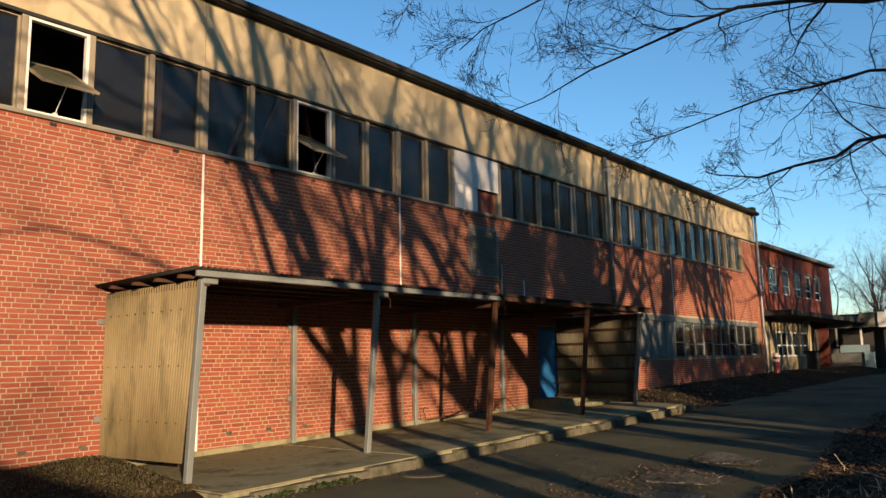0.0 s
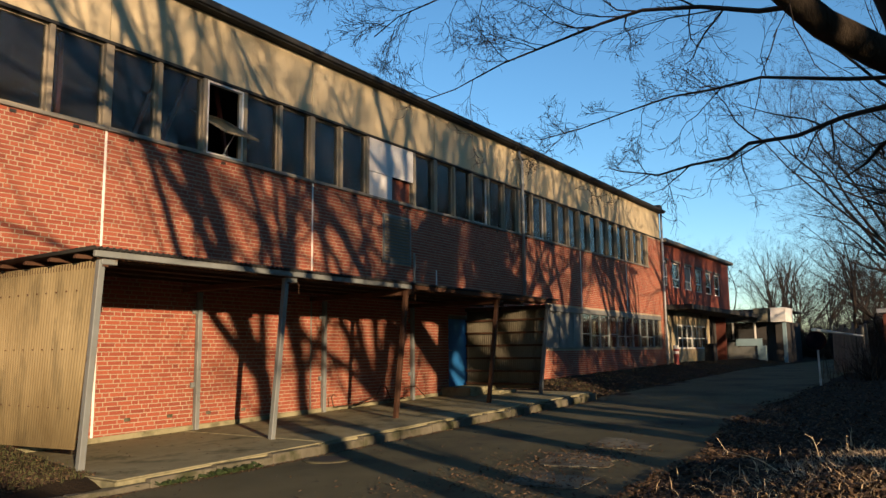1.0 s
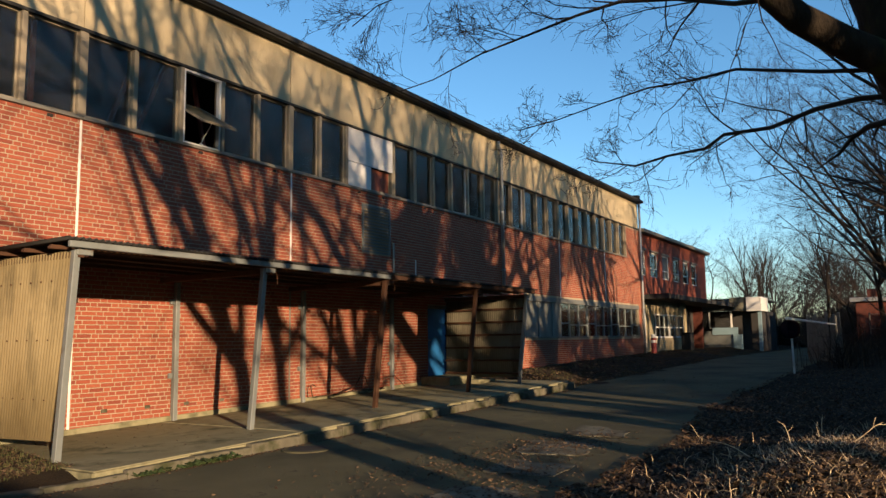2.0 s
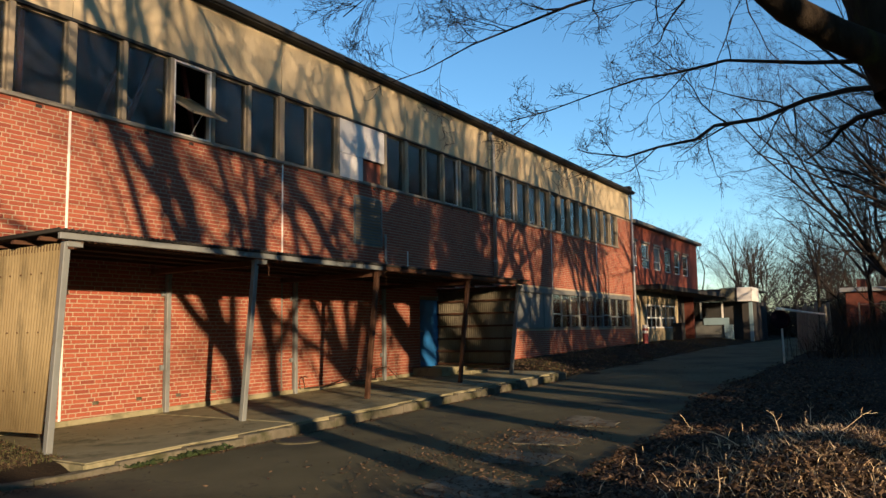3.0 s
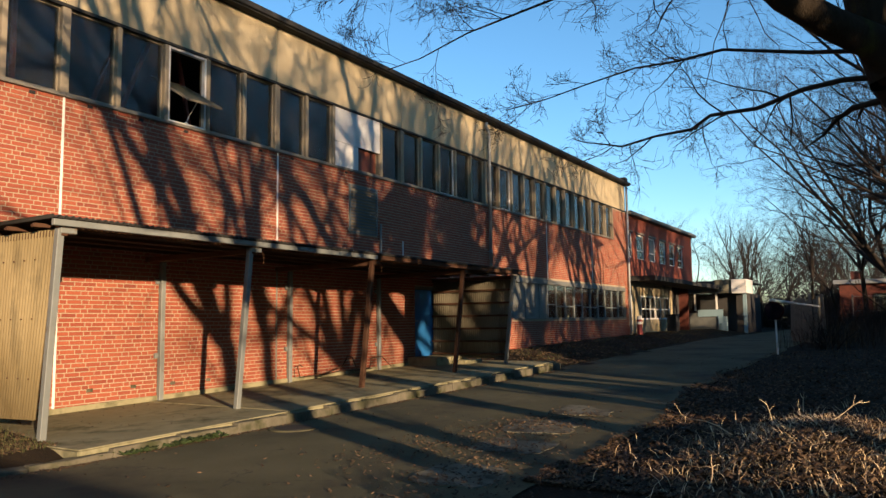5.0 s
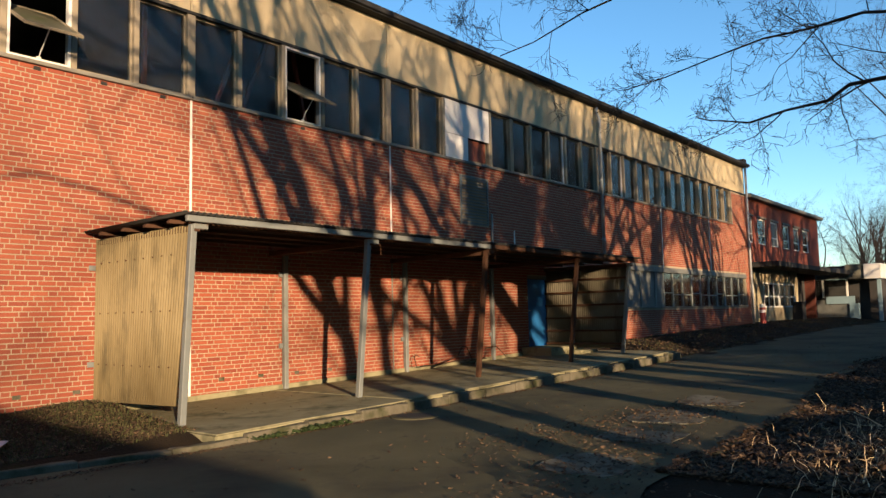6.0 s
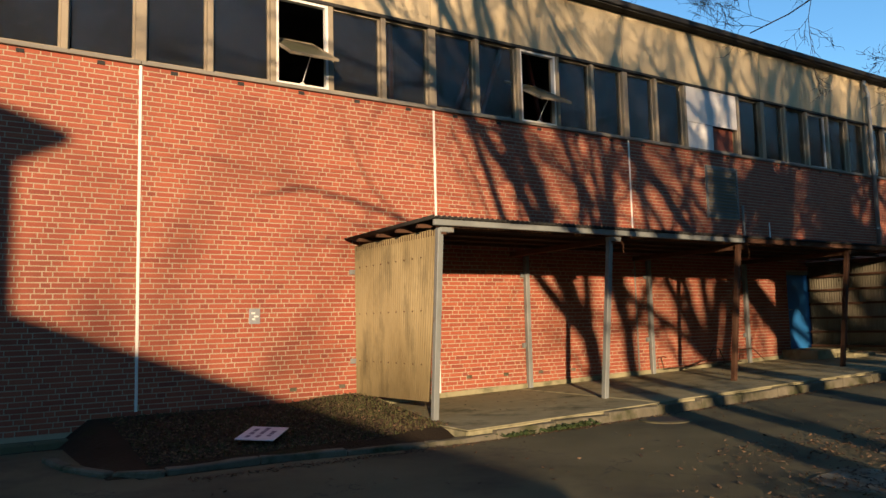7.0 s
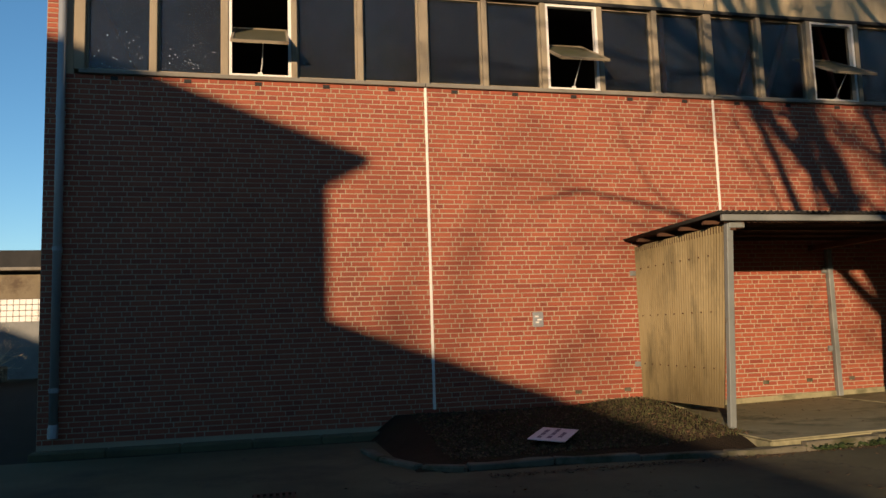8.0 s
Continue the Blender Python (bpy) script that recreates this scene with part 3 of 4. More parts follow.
for k in range(9):
    x = -2.75 + 0.83 * k
    tagged(link("air_brick", boxes((x, x + 0.11, -0.0145, 0.0, 0.12, 0.12 + 0.06), bevel=0.003), M_KERB), "pale air brick low in the wall", "air brick", "air bricks", "structure")
for i in range(-10, 28):
    x = mx(i) + 0.42
    tagged(link("weep_hole", boxes((x, x + 0.10, -0.0135, 0.0, SILL - 0.135, SILL - 0.08)), M_DARKMETAL), "dark weep hole under the sill", "weep hole", "weep holes", "structure")
for pts in ([(5.5, -0.3, 0.06), (6.2, -0.35, 0.08), (6.9, -0.25, 0.2), (7.15, -0.2, 0.42), (7.3, -0.22, 0.4), (7.4, -0.3, 0.08)], [(5.9, -0.5, 0.07), (6.8, -0.25, 0.1), (7.8, -0.42, 0.1)], [(5.38, -0.3, 0.06), (5.42, -0.2, 0.27), (5.5, -0.18, 0.31), (5.56, -0.22, 0.27)], [(7.2, -0.4, 0.08), (7.9, -0.3, 0.12), (8.1, -0.18, 0.34), (8.6, -0.15, 0.36), (8.8, -0.3, 0.1)]):
    bm = bmesh.new()
    tube(bm, pts, [0.013] * len(pts), 6)
    tagged(link("iron_rod", bm, M_RUST), "bent rusty rod lying against the wall", "rod", "rods")
for x in (1.62, 4.9, 8.5):
    bm = bmesh.new()
    tube(bm, [(x + 0.12, -2.7, CZ - 0.02), (x + 0.3, -2.62, CZ - 0.12), (x + 0.34, -2.58, CZ - 0.26)], [0.006] * 3, 5)
    part("loose_wire", bm, M_RUST, canopy)

# ---- concrete walk and kerb ----
walk_base = link("walkway", boxes((-1.76, 12.25, -3.36, -0.02, -0.6, -0.03)), M_CONC)
for v in walk_base.data.vertices:
    if v.co.z > -0.1:
        v.co.z = pz(v.co.x) - 0.022
tagged(walk_base, "raised concrete walk along the wall", "pavement", kind="structure")


def slanted(bm):
    for v in bm.verts:
        if v.co.z > -0.1:
            v.co.z += pz(v.co.x)
    return bm


xs = spread(-1.74, 12.2, 3.4)
for a, b in zip(xs, xs[1:]):
    for y0, y1 in ((-3.36, -0.02),):
        bm = bmesh.new()
        box(bm, a + 0.006, b - 0.006, y0, y1, -0.02, random.uniform(-0.004, 0.006))
        rounded(bm, 0.008)
        part("slab", slanted(bm), M_CONC, walk_base)
part("plinth", slanted(boxes((-1.5, 10.3, -0.045, -0.013, 0.0, 0.09), bevel=0.006)), M_CONC, walk_base, "pale concrete plinth at the wall's foot")


def kerb_line(fn, a, b, step, group):
    x = a
    while x < b - 0.2:
        n = min(x + step, b)
        y0, y1 = fn(x), fn(n)
        ang = math.atan2(y1 - y0, n - x)
        ln = math.hypot(n - x, y1 - y0)
        bm = bmesh.new()
        box(bm, 0.004, ln - 0.006, 0.0, 0.13, -0.3, (pz(x) - gz(x, 0) - 0.008 if x > -1.8 else 0.075) + random.uniform(-0.02, 0.008))
        bmesh.ops.subdivide_edges(bm, edges=[e for e in bm.edges if abs(e.verts[0].co.x - e.verts[1].co.x) > 0.3], cuts=3)
        for v in bm.verts:
            if v.co.z > 0:
                v.co.z += random.uniform(-0.014, 0.006)
                v.co.y += random.uniform(-0.012, 0.012)
        rounded(bm, 0.012)
        k = link("kerb_stone", bm, M_KERB)
        k.matrix_world = pose(x, y0, gz(x, y0), 0, random.uniform(-0.6, 0.6), math.degrees(ang) + random.uniform(-0.5, 0.5))
        tagged(k, "worn concrete kerb stone", "kerb", group, "structure")
        x = n


kerb_line(lambda x: -3.50 + 0.35 * soft_step(-1.5, -4.5, x), -5.3, 12.2, 0.98, "kerb")
for x, y, a, ln in ((-5.3, -3.12, 152, 0.5), (-5.74, -2.88, 114, 0.75), (-6.04, -2.2, 98, 0.8)):
    kb = link("kerb_stone", boxes((0.004, ln - 0.004, 0, 0.13, -0.3, 0.065), bevel=0.018), M_KERB)
    kb.matrix_world = pose(x, y, gz(-6, 0), 0, 0, a)
    tagged(kb, "worn concrete kerb stone", "kerb", "kerb", "structure")
for k in range(5):
    bm = boxes((0.002, 0.938, 0, 0.25, -0.3, 0.09), bevel=0.02)
    kb = link("plinth_stone", bm, M_ASPHALT)
    kb.matrix_world = pose(-10.45 + 0.94 * k, -0.3, gz(-9, 0), 0, 0, 0)
    tagged(kb, "dark ledge at the foot of the wall", "ledge", "ledge", "structure")
# two broken slabs at the drive's edge, a manhole and a gully
for x, y, w, d, r in ((-0.9, -8.25, 1.5, 0.95, 9), (0.75, -8.0, 1.25, 0.95, 7), (2.2, -7.75, 1.35, 1.0, 10), (3.9, -7.65, 1.5, 0.95, 6)):
    bm = bmesh.new()
    n = 22
    rim = []
    for k in range(n):
        t = 2 * math.pi * k / n
        c, e = math.cos(t), math.sin(t)
        q = 0.5 / max(abs(c), abs(e)) * (1.0 + random.uniform(-0.13, 0.05))
        rim.append((w * (0.5 + q * c), d * (0.5 + q * e)))
    top = [bm.verts.new((p, q, 0.022 + random.uniform(-0.006, 0.003))) for p, q in rim]
    low_rim = [bm.verts.new((p, q, -0.2)) for p, q in rim]
    bm.faces.new(top)
    for k in range(n):
        bm.faces.new((top[k], low_rim[k], low_rim[(k + 1) % n], top[(k + 1) % n]))
    slab = link("paving_slab", bm, M_SLAB)
    slab.matrix_world = pose(x, y, gz(x, y) + 0.004, 0, random.uniform(-0.6, 0.6), r)
    tagged(slab, "pale broken concrete slab at the drive's edge", "slab", "verge slabs", "structure")
man = empty("manhole", "round iron manhole cover in the drive", "manhole", (1.2, -3.95, gz(1.2, 0) + 0.004), kind="structure")
bm = bmesh.new()
tube(bm, [(0, 0, -0.02), (0, 0, 0.012), (0, 0, 0.016)], [0.36, 0.36, 0.35], 28)
part("ring", bm, M_ASPHALT, man)
bm = bmesh.new()
tube(bm, [(0, 0, 0.0), (0, 0, 0.018), (0, 0, 0.021)], [0.27, 0.27, 0.26], 28)
part("lid", bm, M_DARKMETAL, man)
gully = empty("gully_grate", "dark iron gully grate in the asphalt", "grate", (-7.55, -4.05, gz(-7, 0) + 0.012), kind="structure")
part("frame", boxes((0, 0.4, 0, 0.03, -0.03, 0.022), (0, 0.4, 0.31, 0.34, -0.03, 0.022)), M_RUST, gully)
for k in range(7):
    part("bar", boxes((0.01 + 0.058 * k, 0.04 + 0.058 * k, 0.03, 0.31, -0.02, 0.02)), M_RUST, gully)

# fallen board on the grass
fb = empty("fallen_sign", "pale sign board lying on the leafy grass", "sign", (-3.93, -2.1, earth(-3.9, -2.1) + 0.065))
fb.rotation_euler = (radians(3), radians(-4), radians(54))
part("board", boxes((-0.36, 0.36, -0.235, 0.235, 0.0, 0.012), bevel=0.003), M_PAPER, fb)
for k, (w, dx) in enumerate(((0.50, 0.0), (0.56, 0.02), (0.3, 0.1))):
    y = 0.12 - 0.12 * k
    x = -0.26 + dx
    for n in range(3):
        ww = w / 3 * (0.7 + 0.1 * n)
        part("writing_bar", boxes((x, x + ww, y - 0.026, y + 0.026, 0.0125, 0.0145)), M_INK, fb)
        x += w / 3

# ---- the second building, farther along ----
wing = empty("brick_wing", "two-storey red brick wing with cream ground floor", "building")
BX0, BX1 = 29.4, 42.7
WIN2 = [(29.5, 30.35), (31.05, 32.4), (33.2, 34.5), (35.3, 36.55), (37.3, 38.55), (39.15, 40.5)]
rows = [(BX0, BX1, 0.05, 0.35, 3.35, 4.3), (BX0, BX1, 0.05, 0.35, 5.58, 6.4)]
edges = [BX0] + [v for w in WIN2 for v in w] + [BX1]
rows += [(edges[i], edges[i + 1], 0.05, 0.35, 4.3, 5.58) for i in range(0, len(edges), 2)]
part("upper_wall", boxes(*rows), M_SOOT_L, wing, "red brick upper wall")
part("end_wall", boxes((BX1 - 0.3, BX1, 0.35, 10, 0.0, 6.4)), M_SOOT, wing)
part("roof", boxes((BX0 - 0.05, BX1 + 0.25, -0.25, 10.2, 6.4, 6.58), bevel=0.02), M_SILL, wing, "pale edged flat roof")
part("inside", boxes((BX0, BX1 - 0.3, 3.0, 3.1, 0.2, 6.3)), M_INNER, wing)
for k, (a, b) in enumerate(WIN2):
    w2 = part("window", boxes((a, b, 0.10, 0.16, 5.5, 5.58), (a, b, 0.10, 0.16, 4.3, 4.36), (a, a + 0.07, 0.10, 0.16, 4.36, 5.5), (b - 0.07, b, 0.10, 0.16, 4.36, 5.5), (a + 0.07, b - 0.07, 0.10, 0.16, 4.72, 4.78)), M_WHITE, wing)
    part("pane", boxes((a + 0.07, b - 0.07, 0.13, 0.136, 4.36, 5.5)), M_GREY if k == 2 else M_GLASS, w2, "grey blind" if k == 2 else "")
    part("header", boxes((a - 0.03, b + 0.03, 0.0, 0.06, 5.58, 5.68)), M_SILL, w2)
part("canopy_slab", boxes((BX0, 44.1, -1.3, 0.4, 3.1, 3.33), bevel=0.01), M_DARKMETAL, wing, "dark flat canopy over the ground floor")
LW = [(29.7, 30.2, 0.7), (31.75, 34.3, 1.2), (34.4, 37.2, 1.2)]
rows = [(BX0, 37.9, 0.15, 0.4, 2.45, 3.1), (BX0, 29.7, 0.15, 0.4, 0.2, 2.45), (30.2, 31.75, 0.15, 0.4, 0.2, 2.45), (31.75, 37.2, 0.15, 0.4, 0.2, 1.2), (37.2, 37.9, 0.15, 0.4, 0.2, 2.45), (29.7, 30.2, 0.15, 0.4, 0.2, 0.7), (34.3, 34.4, 0.15, 0.4, 1.2, 2.45)]
part("ground_wall", boxes(*rows), M_CREAM, wing, "stained cream ground floor wall")
part("dark_recess", boxes((37.9, 44.0, 0.9, 1.1, 0.2, 3.1)), M_INNER, wing)
for a, b, z in LW:
    w2 = part("window", boxes((a, b, 0.14, 0.2, 2.37, 2.45), (a, b, 0.14, 0.2, z, z + 0.08), (a, a + 0.08, 0.14, 0.2, z + 0.08, 2.37), (b - 0.08, b, 0.14, 0.2, z + 0.08, 2.37), (a + 0.08, b - 0.08, 0.14, 0.2, 1.72, 1.79)), M_WHITE, wing)
    for x in spread(a, b, 0.9)[1:-1]:
        part("bar", boxes((x - 0.03, x + 0.03, 0.145, 0.195, z + 0.08, 2.37)), M_WHITE, w2)
    part("pane", boxes((a + 0.08, b - 0.08, 0.17, 0.176, z + 0.08, 2.37)), M_GLASS, w2)
bin_ = empty("waste_bin", "dark wheeled bin by the cream wall", "bin", (35.4, -0.5, earth(35.4, -0.5)))
part("body", boxes((-0.3, 0.3, -0.25, 0.25, 0.0, 0.9), bevel=0.04), M_DARKMETAL, bin_)
part("lid", boxes((-0.33, 0.33, -0.28, 0.28, 0.9, 0.98), bevel=0.02), M_DARKMETAL, bin_)
M_POSTRED = plain("red_post_paint", (0.166, 0.0166, 0.0139), (0.233, 0.0277, 0.0222), 0.6, scale=6)
hyd = empty("standpipe", "red and white painted standpipe at the corner", "post", (29.75, -0.35, earth(29.75, -0.35)))
for z0, z1, r, mat in ((0.0, 0.5, 0.13, M_POSTRED), (0.5, 0.62, 0.14, M_WHITE), (0.62, 0.74, 0.14, M_POSTRED), (0.74, 0.9, 0.13, M_WHITE)):
    bm = bmesh.new()
    tube(bm, [(0, 0, z0), (0, 0, z1)], [r, r], 12)
    part("band", bm, mat, hyd)

kiosk = empty("porter_lodge", "low lodge with white fascia and dark windows", "building")
part("wall_lower", boxes((46.0, 52, 0.0, 3.5, 0.0, 1.55), (46.0, 52, -1.2, 0.0, 0.0, 1.25)), M_GREY, kiosk)
part("blue_panel", boxes((45.95, 46.0, -1.55, 0.05, 1.3, 1.75)), M_BLUEGREY, kiosk, "pale blue panel")
part("blue_post", boxes((45.9, 46.3, -1.75, -1.25, 0.2, 1.3)), M_BLUEGREY, kiosk)
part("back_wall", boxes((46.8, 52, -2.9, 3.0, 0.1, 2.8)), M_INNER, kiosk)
for y in (1.0, 0.2, -1.15):
    part("bar", boxes((46.0, 46.1, y - 0.05, y + 0.05, 1.7, 2.8)), M_WHITE, kiosk)
part("pane", boxes((46.03, 46.04, -1.15, 1.0, 1.75, 2.8)), M_GLASS, kiosk)
part("fascia", boxes((45.8, 46.0, -1.17, 2.2, 2.8, 3.5), bevel=0.01), M_GREY, kiosk, "grey fascia")
part("fascia_white", boxes((45.6, 47.0, -2.2, -1.18, 2.78, 3.66), bevel=0.01), M_SLAB, kiosk)
part("fascia_white", boxes((45.5, 48.0, -3.1, -2.21, 2.76, 3.64), bevel=0.01), M_WHITE, kiosk, "sunlit white fascia")
part("roof", boxes((45.8, 53, -3.0, 3.4, 3.5, 3.6)), M_DARKMETAL, kiosk)
part("column", boxes((46.2, 46.4, -2.95, -2.75, 0.0, 2.76)), M_BLUEGREY, kiosk)
kiosk.location = (-1.6, 0.15, 0.05)

# ---- far side: sign, bar, fence, outbuilding ----
sign = empty("round_sign", "round dark traffic sign on a leaning pole", "sign", (19.6, -7.92, earth(19.6, -7.92)))
bm = bmesh.new()
tube(bm, [(0.05, 0, -0.1), (-0.12, 0.0, 1.78)], [0.03, 0.03], 8)
part("pole", bm, M_WHITE, sign)
bm = bmesh.new()
tube(bm, [(-0.15, 0.03, 1.42), (-0.175, 0.02, 1.42)], [0.3, 0.3], 28)
disc = part("disc", bm, M_SIGN, sign)
bm = bmesh.new()
tube(bm, [(-0.178, 0.02, 1.42), (-0.19, 0.02, 1.42)], [0.3, 0.28], 28)
part("rim", bm, M_SIGNRED, disc)
bm = bmesh.new()
tube(bm, [(-0.185, 0.02, 1.42), (-0.196, 0.02, 1.42)], [0.235, 0.235], 28)
part("face", bm, M_SIGN, disc)
bm = bmesh.new()
tube(bm, [(19.2, -7.85, gz(19, 0) + 1.76), (26.5, -8.6, gz(26, 0) + 1.5)], [0.04, 0.03], 8)
bar_ = tagged(link("barrier_pole", bm, M_WHITE), "white barrier pole reaching towards the fence", "barrier")
bm = bmesh.new()
tube(bm, [(26.4, -8.6, gz(26, 0) - 0.2), (26.4, -8.6, gz(26, 0) + 1.85)], [0.06, 0.05], 8)
tagged(link("barrier_post", bm, M_FENCE), "grey post that carries the barrier", "post")
fence = empty("board_fence", "weathered upright board fence among dead stalks", "fence")
for k in range(12):
    x = 26.6 + k * 0.22 + random.uniform(-0.03, 0.03)
    y = -8.75 + k * 0.135
    h = 1.9 + random.uniform(-0.18, 0.12)
    bm = boxes((-0.115, 0.115, -0.015, 0.015, -0.2, h), bevel=0.006)
    bd = part("board", bm, M_FENCE, fence)
    bd.matrix_world = pose(x, y, gz(x, y), random.uniform(-2, 2), random.uniform(-2, 2), 31)
shed = empty("brick_outbuilding", "low dark brick outbuilding with a metal roof edge", "building")
part("wall", boxes((45.2, 60, -8.4, -8.1, 0.0, 3.2), (45.2, 45.5, -22, -8.4, 2.6, 3.2), (45.2, 45.5, -22, -8.4, 0.0, 0.9), (45.2, 45.5, -9.9, -8.4, 0.9, 2.6), (45.2, 45.5, -22, -15.2, 0.9, 2.6)), M_SOOT, shed)
part("roof", boxes((44.9, 60, -22.3, -7.8, 3.2, 3.45), bevel=0.02), M_ZINC, shed, "grey metal roof edge")
part("chimney", boxes((46.0, 46.7, -9.3, -8.7, 3.45, 4.0)), M_SOOT, shed)
part("inside", boxes((46.5, 46.6, -22, -8.4, 0, 3.2)), M_INNER, shed)
for y in spread(-15.2, -9.9, 1.06):
    part("bar", boxes((45.2, 45.3, y - 0.06, y + 0.06, 0.9, 2.6)), M_SLAB, shed)
part("pane", boxes((45.28, 45.29, -15.2, -9.9, 0.9, 2.6)), M_GLASS, shed)
mesh_f = empty("mesh_fence", "thin wire fence before the outbuilding", "fence")
for k in range(7):
    y = -9.0 - 2.0 * k
    bm = bmesh.new()
    tube(bm, [(41, y, gz(41, y) - 0.1), (41, y, gz(41, y) + 2.2)], [0.045, 0.045], 6)
    part("post", bm, M_FENCE, mesh_f)
for z in (0.5, 1.3, 2.1):
    bm = bmesh.new()
    tube(bm, [(41, -9, gz(41, 0) + z), (41, -21, gz(41, 0) + z)], [0.02, 0.02], 5)
    part("wire", bm, M_FENCE, mesh_f)

# hall behind the left corner
hall = empty("far_hall", "low hall with cream wall and a strip of glass blocks", "building")
part("wall_low", boxes((-45, -12, 25, 25.3, -0.3, 2.15)), M_GREY, hall)
part("wall_high", boxes((-45, -12, 25, 25.3, 3.15, 4.2)), M_HALL, hall, "dull cream upper wall")
part("roof_edge", boxes((-45.3, -11.8, 24.6, 40, 4.36, 4.5), bevel=0.02), M_FENCE, hall, "white roof edge")
part("roof", boxes((-45.2, -11.9, 25.2, 40, 4.5, 5.3)), M_DARKMETAL, hall)
for i in range(26):
    for j in range(4):
        bm = boxes((0, 0.24, 0, 0.2, 0, 0.23), bevel=0.02)
        o = part("glass_block", bm, M_WHITE, hall)
        o.location = (-23.5 + 0.25 * i, 25.0, 2.15 + 0.25 * j)
part("block_bed", boxes((-45, -12, 25.05, 25.3, 2.15, 3.15)), M_SILL, hall)

# neighbour across the yard, which throws its gable's shadow on the wall
house = empty("gabled_house", "plain gabled house with a lean-to across the yard", "building")
bm = bmesh.new()
low_p = [(-58, -0.3), (-16.6, -0.3), (-16.6, 6.67), (-16.6, 6.82), (-26, 10.22), (-35, 7.0), (-38, 7.0), (-47, 10.9), (-58, 7.0)]
va = [bm.verts.new((x, -18.0, z)) for x, z in low_p]
vb = [bm.verts.new((x - 10.2, -30.0, z)) for x, z in low_p]
bm.faces.new(va)
bm.faces.new(vb[::-1])
for k in range(9):
    bm.faces.new((va[k], va[(k + 1) % 9], vb[(k + 1) % 9], vb[k]))
part("wall", bm, M_CREAM, house)
bm = bmesh.new()
for x0, z0, x1, z1 in ((-26.2, 10.37, -16.0, 6.64), (-35.2, 7.02, -26.2, 10.37)):
    v = [bm.verts.new((x + 0.85 * (y + 18), y, z + dz)) for x, z in ((x0, z0), (x1, z1)) for y in (-17.9, -30.2) for dz in (0.0, 0.16)]
    for f in ((0, 1, 3, 2), (4, 6, 7, 5), (0, 4, 5, 1), (2, 3, 7, 6), (0, 2, 6, 4), (1, 5, 7, 3)):
        bm.faces.new([v[i] for i in f])
part("roof", bm, M_DARKMETAL, house)
bm = bmesh.new()
low_p = [(-16.59, -0.3), (-9.3, -0.3), (-9.3, 1.64), (-16.59, 4.36)]
va = [bm.verts.new((x, -18.0, z)) for x, z in low_p]
vb = [bm.verts.new((x - 6.8, -26.0, z)) for x, z in low_p]
bm.faces.new(va)
bm.faces.new(vb[::-1])
for k in range(4):
    bm.faces.new((va[k], va[(k + 1) % 4], vb[(k + 1) % 4], vb[k]))
part("lean_to", bm, M_CREAM, house)


# ---- trees ----
V = Vector


class Wood:
    """Collects tapering tubes as plain lists."""

    def __init__(self):
        self.v, self.f = [], []

    def tube(self, pts, radii, sides):
        start, up = len(self.v), None
        for i, p in enumerate(pts):
            d = (pts[min(i + 1, len(pts) - 1)] - pts[max(i - 1, 0)]).normalized()
            side = d.orthogonal() if up is None else up - d * up.dot(d)
            side = side.normalized() if side.length > 1e-5 else d.orthogonal().normalized()
            up, other = side, d.cross(side)
            for k in range(sides):
                t = 2 * math.pi * k / sides
                self.v.append(p + radii[i] * (math.cos(t) * side + math.sin(t) * other))
        for i in range(len(pts) - 1):
            for k in range(sides):
                a, b = start + i * sides + k, start + i * sides + (k + 1) % sides
                self.f.append((a, b, b + sides, a + sides))

    def put(self, name, material, parent):
        ob = mesh_of(name, self.v, self.f, material, parent)
        ob.data.polygons.foreach_set("use_smooth", [True] * len(self.f))
        return ob


def bent(rng, d, amount, lift=0.0):
    n = Vector((rng.gauss(0, 1), rng.gauss(0, 1), rng.gauss(0, 1))) * amount
    return (d + n + Vector((0, 0, lift))).normalized()


def forked(rng, d, angle):
    side = d.orthogonal().normalized()
    side.rotate(Matrix.Rotation(rng.uniform(0, 2 * math.pi), 3, d))
    return (d * math.cos(angle) + side * math.sin(angle)).normalized()


def twigs(wood, rng, pts, radii, level, deepest, counts, ratio, droop):
    """Sprouts branches off a limb, level by level."""
    total = sum((b - a).length for a, b in zip(pts, pts[1:]))
    for n in range(counts[min(level, len(counts) - 1)]):
        t = rng.uniform(0.18, 0.98)
        i = min(int(t * (len(pts) - 1)), len(pts) - 2)
        f = t * (len(pts) - 1) - i
        p = pts[i].lerp(pts[i + 1], f)
        r = (radii[i] * (1 - f) + radii[i + 1] * f) * rng.uniform(0.4, 0.6)
        d = forked(rng, (pts[i + 1] - pts[i]).normalized(), radians(rng.uniform(28, 58)))
        limb(wood, rng, p, d, total * rng.uniform(*ratio) * (1.1 - 0.5 * t), max(r, 0.0035), level + 1, deepest, counts, ratio if ratio[0] > 0.2 else (0.38, 0.66), droop)


def limb(wood, rng, p, d, length, r, level, deepest, counts, ratio, droop):
    n = 6 if level < 2 else 5 if level < 4 else 4
    pts, radii, q = [p.copy()], [r], p.copy()
    for k in range(n):
        d = bent(rng, d, 0.15 + 0.035 * level, droop)
        q = q + d * (length / n)
        pts.append(q.copy())
        radii.append(max(r * (1 - 0.78 * (k + 1) / n), 0.002))
    wood.tube(pts, radii, 8 if level < 2 else 5 if level < 3 else 3)
    if level < deepest:
        twigs(wood, rng, pts, radii, level, deepest, counts, ratio, droop)


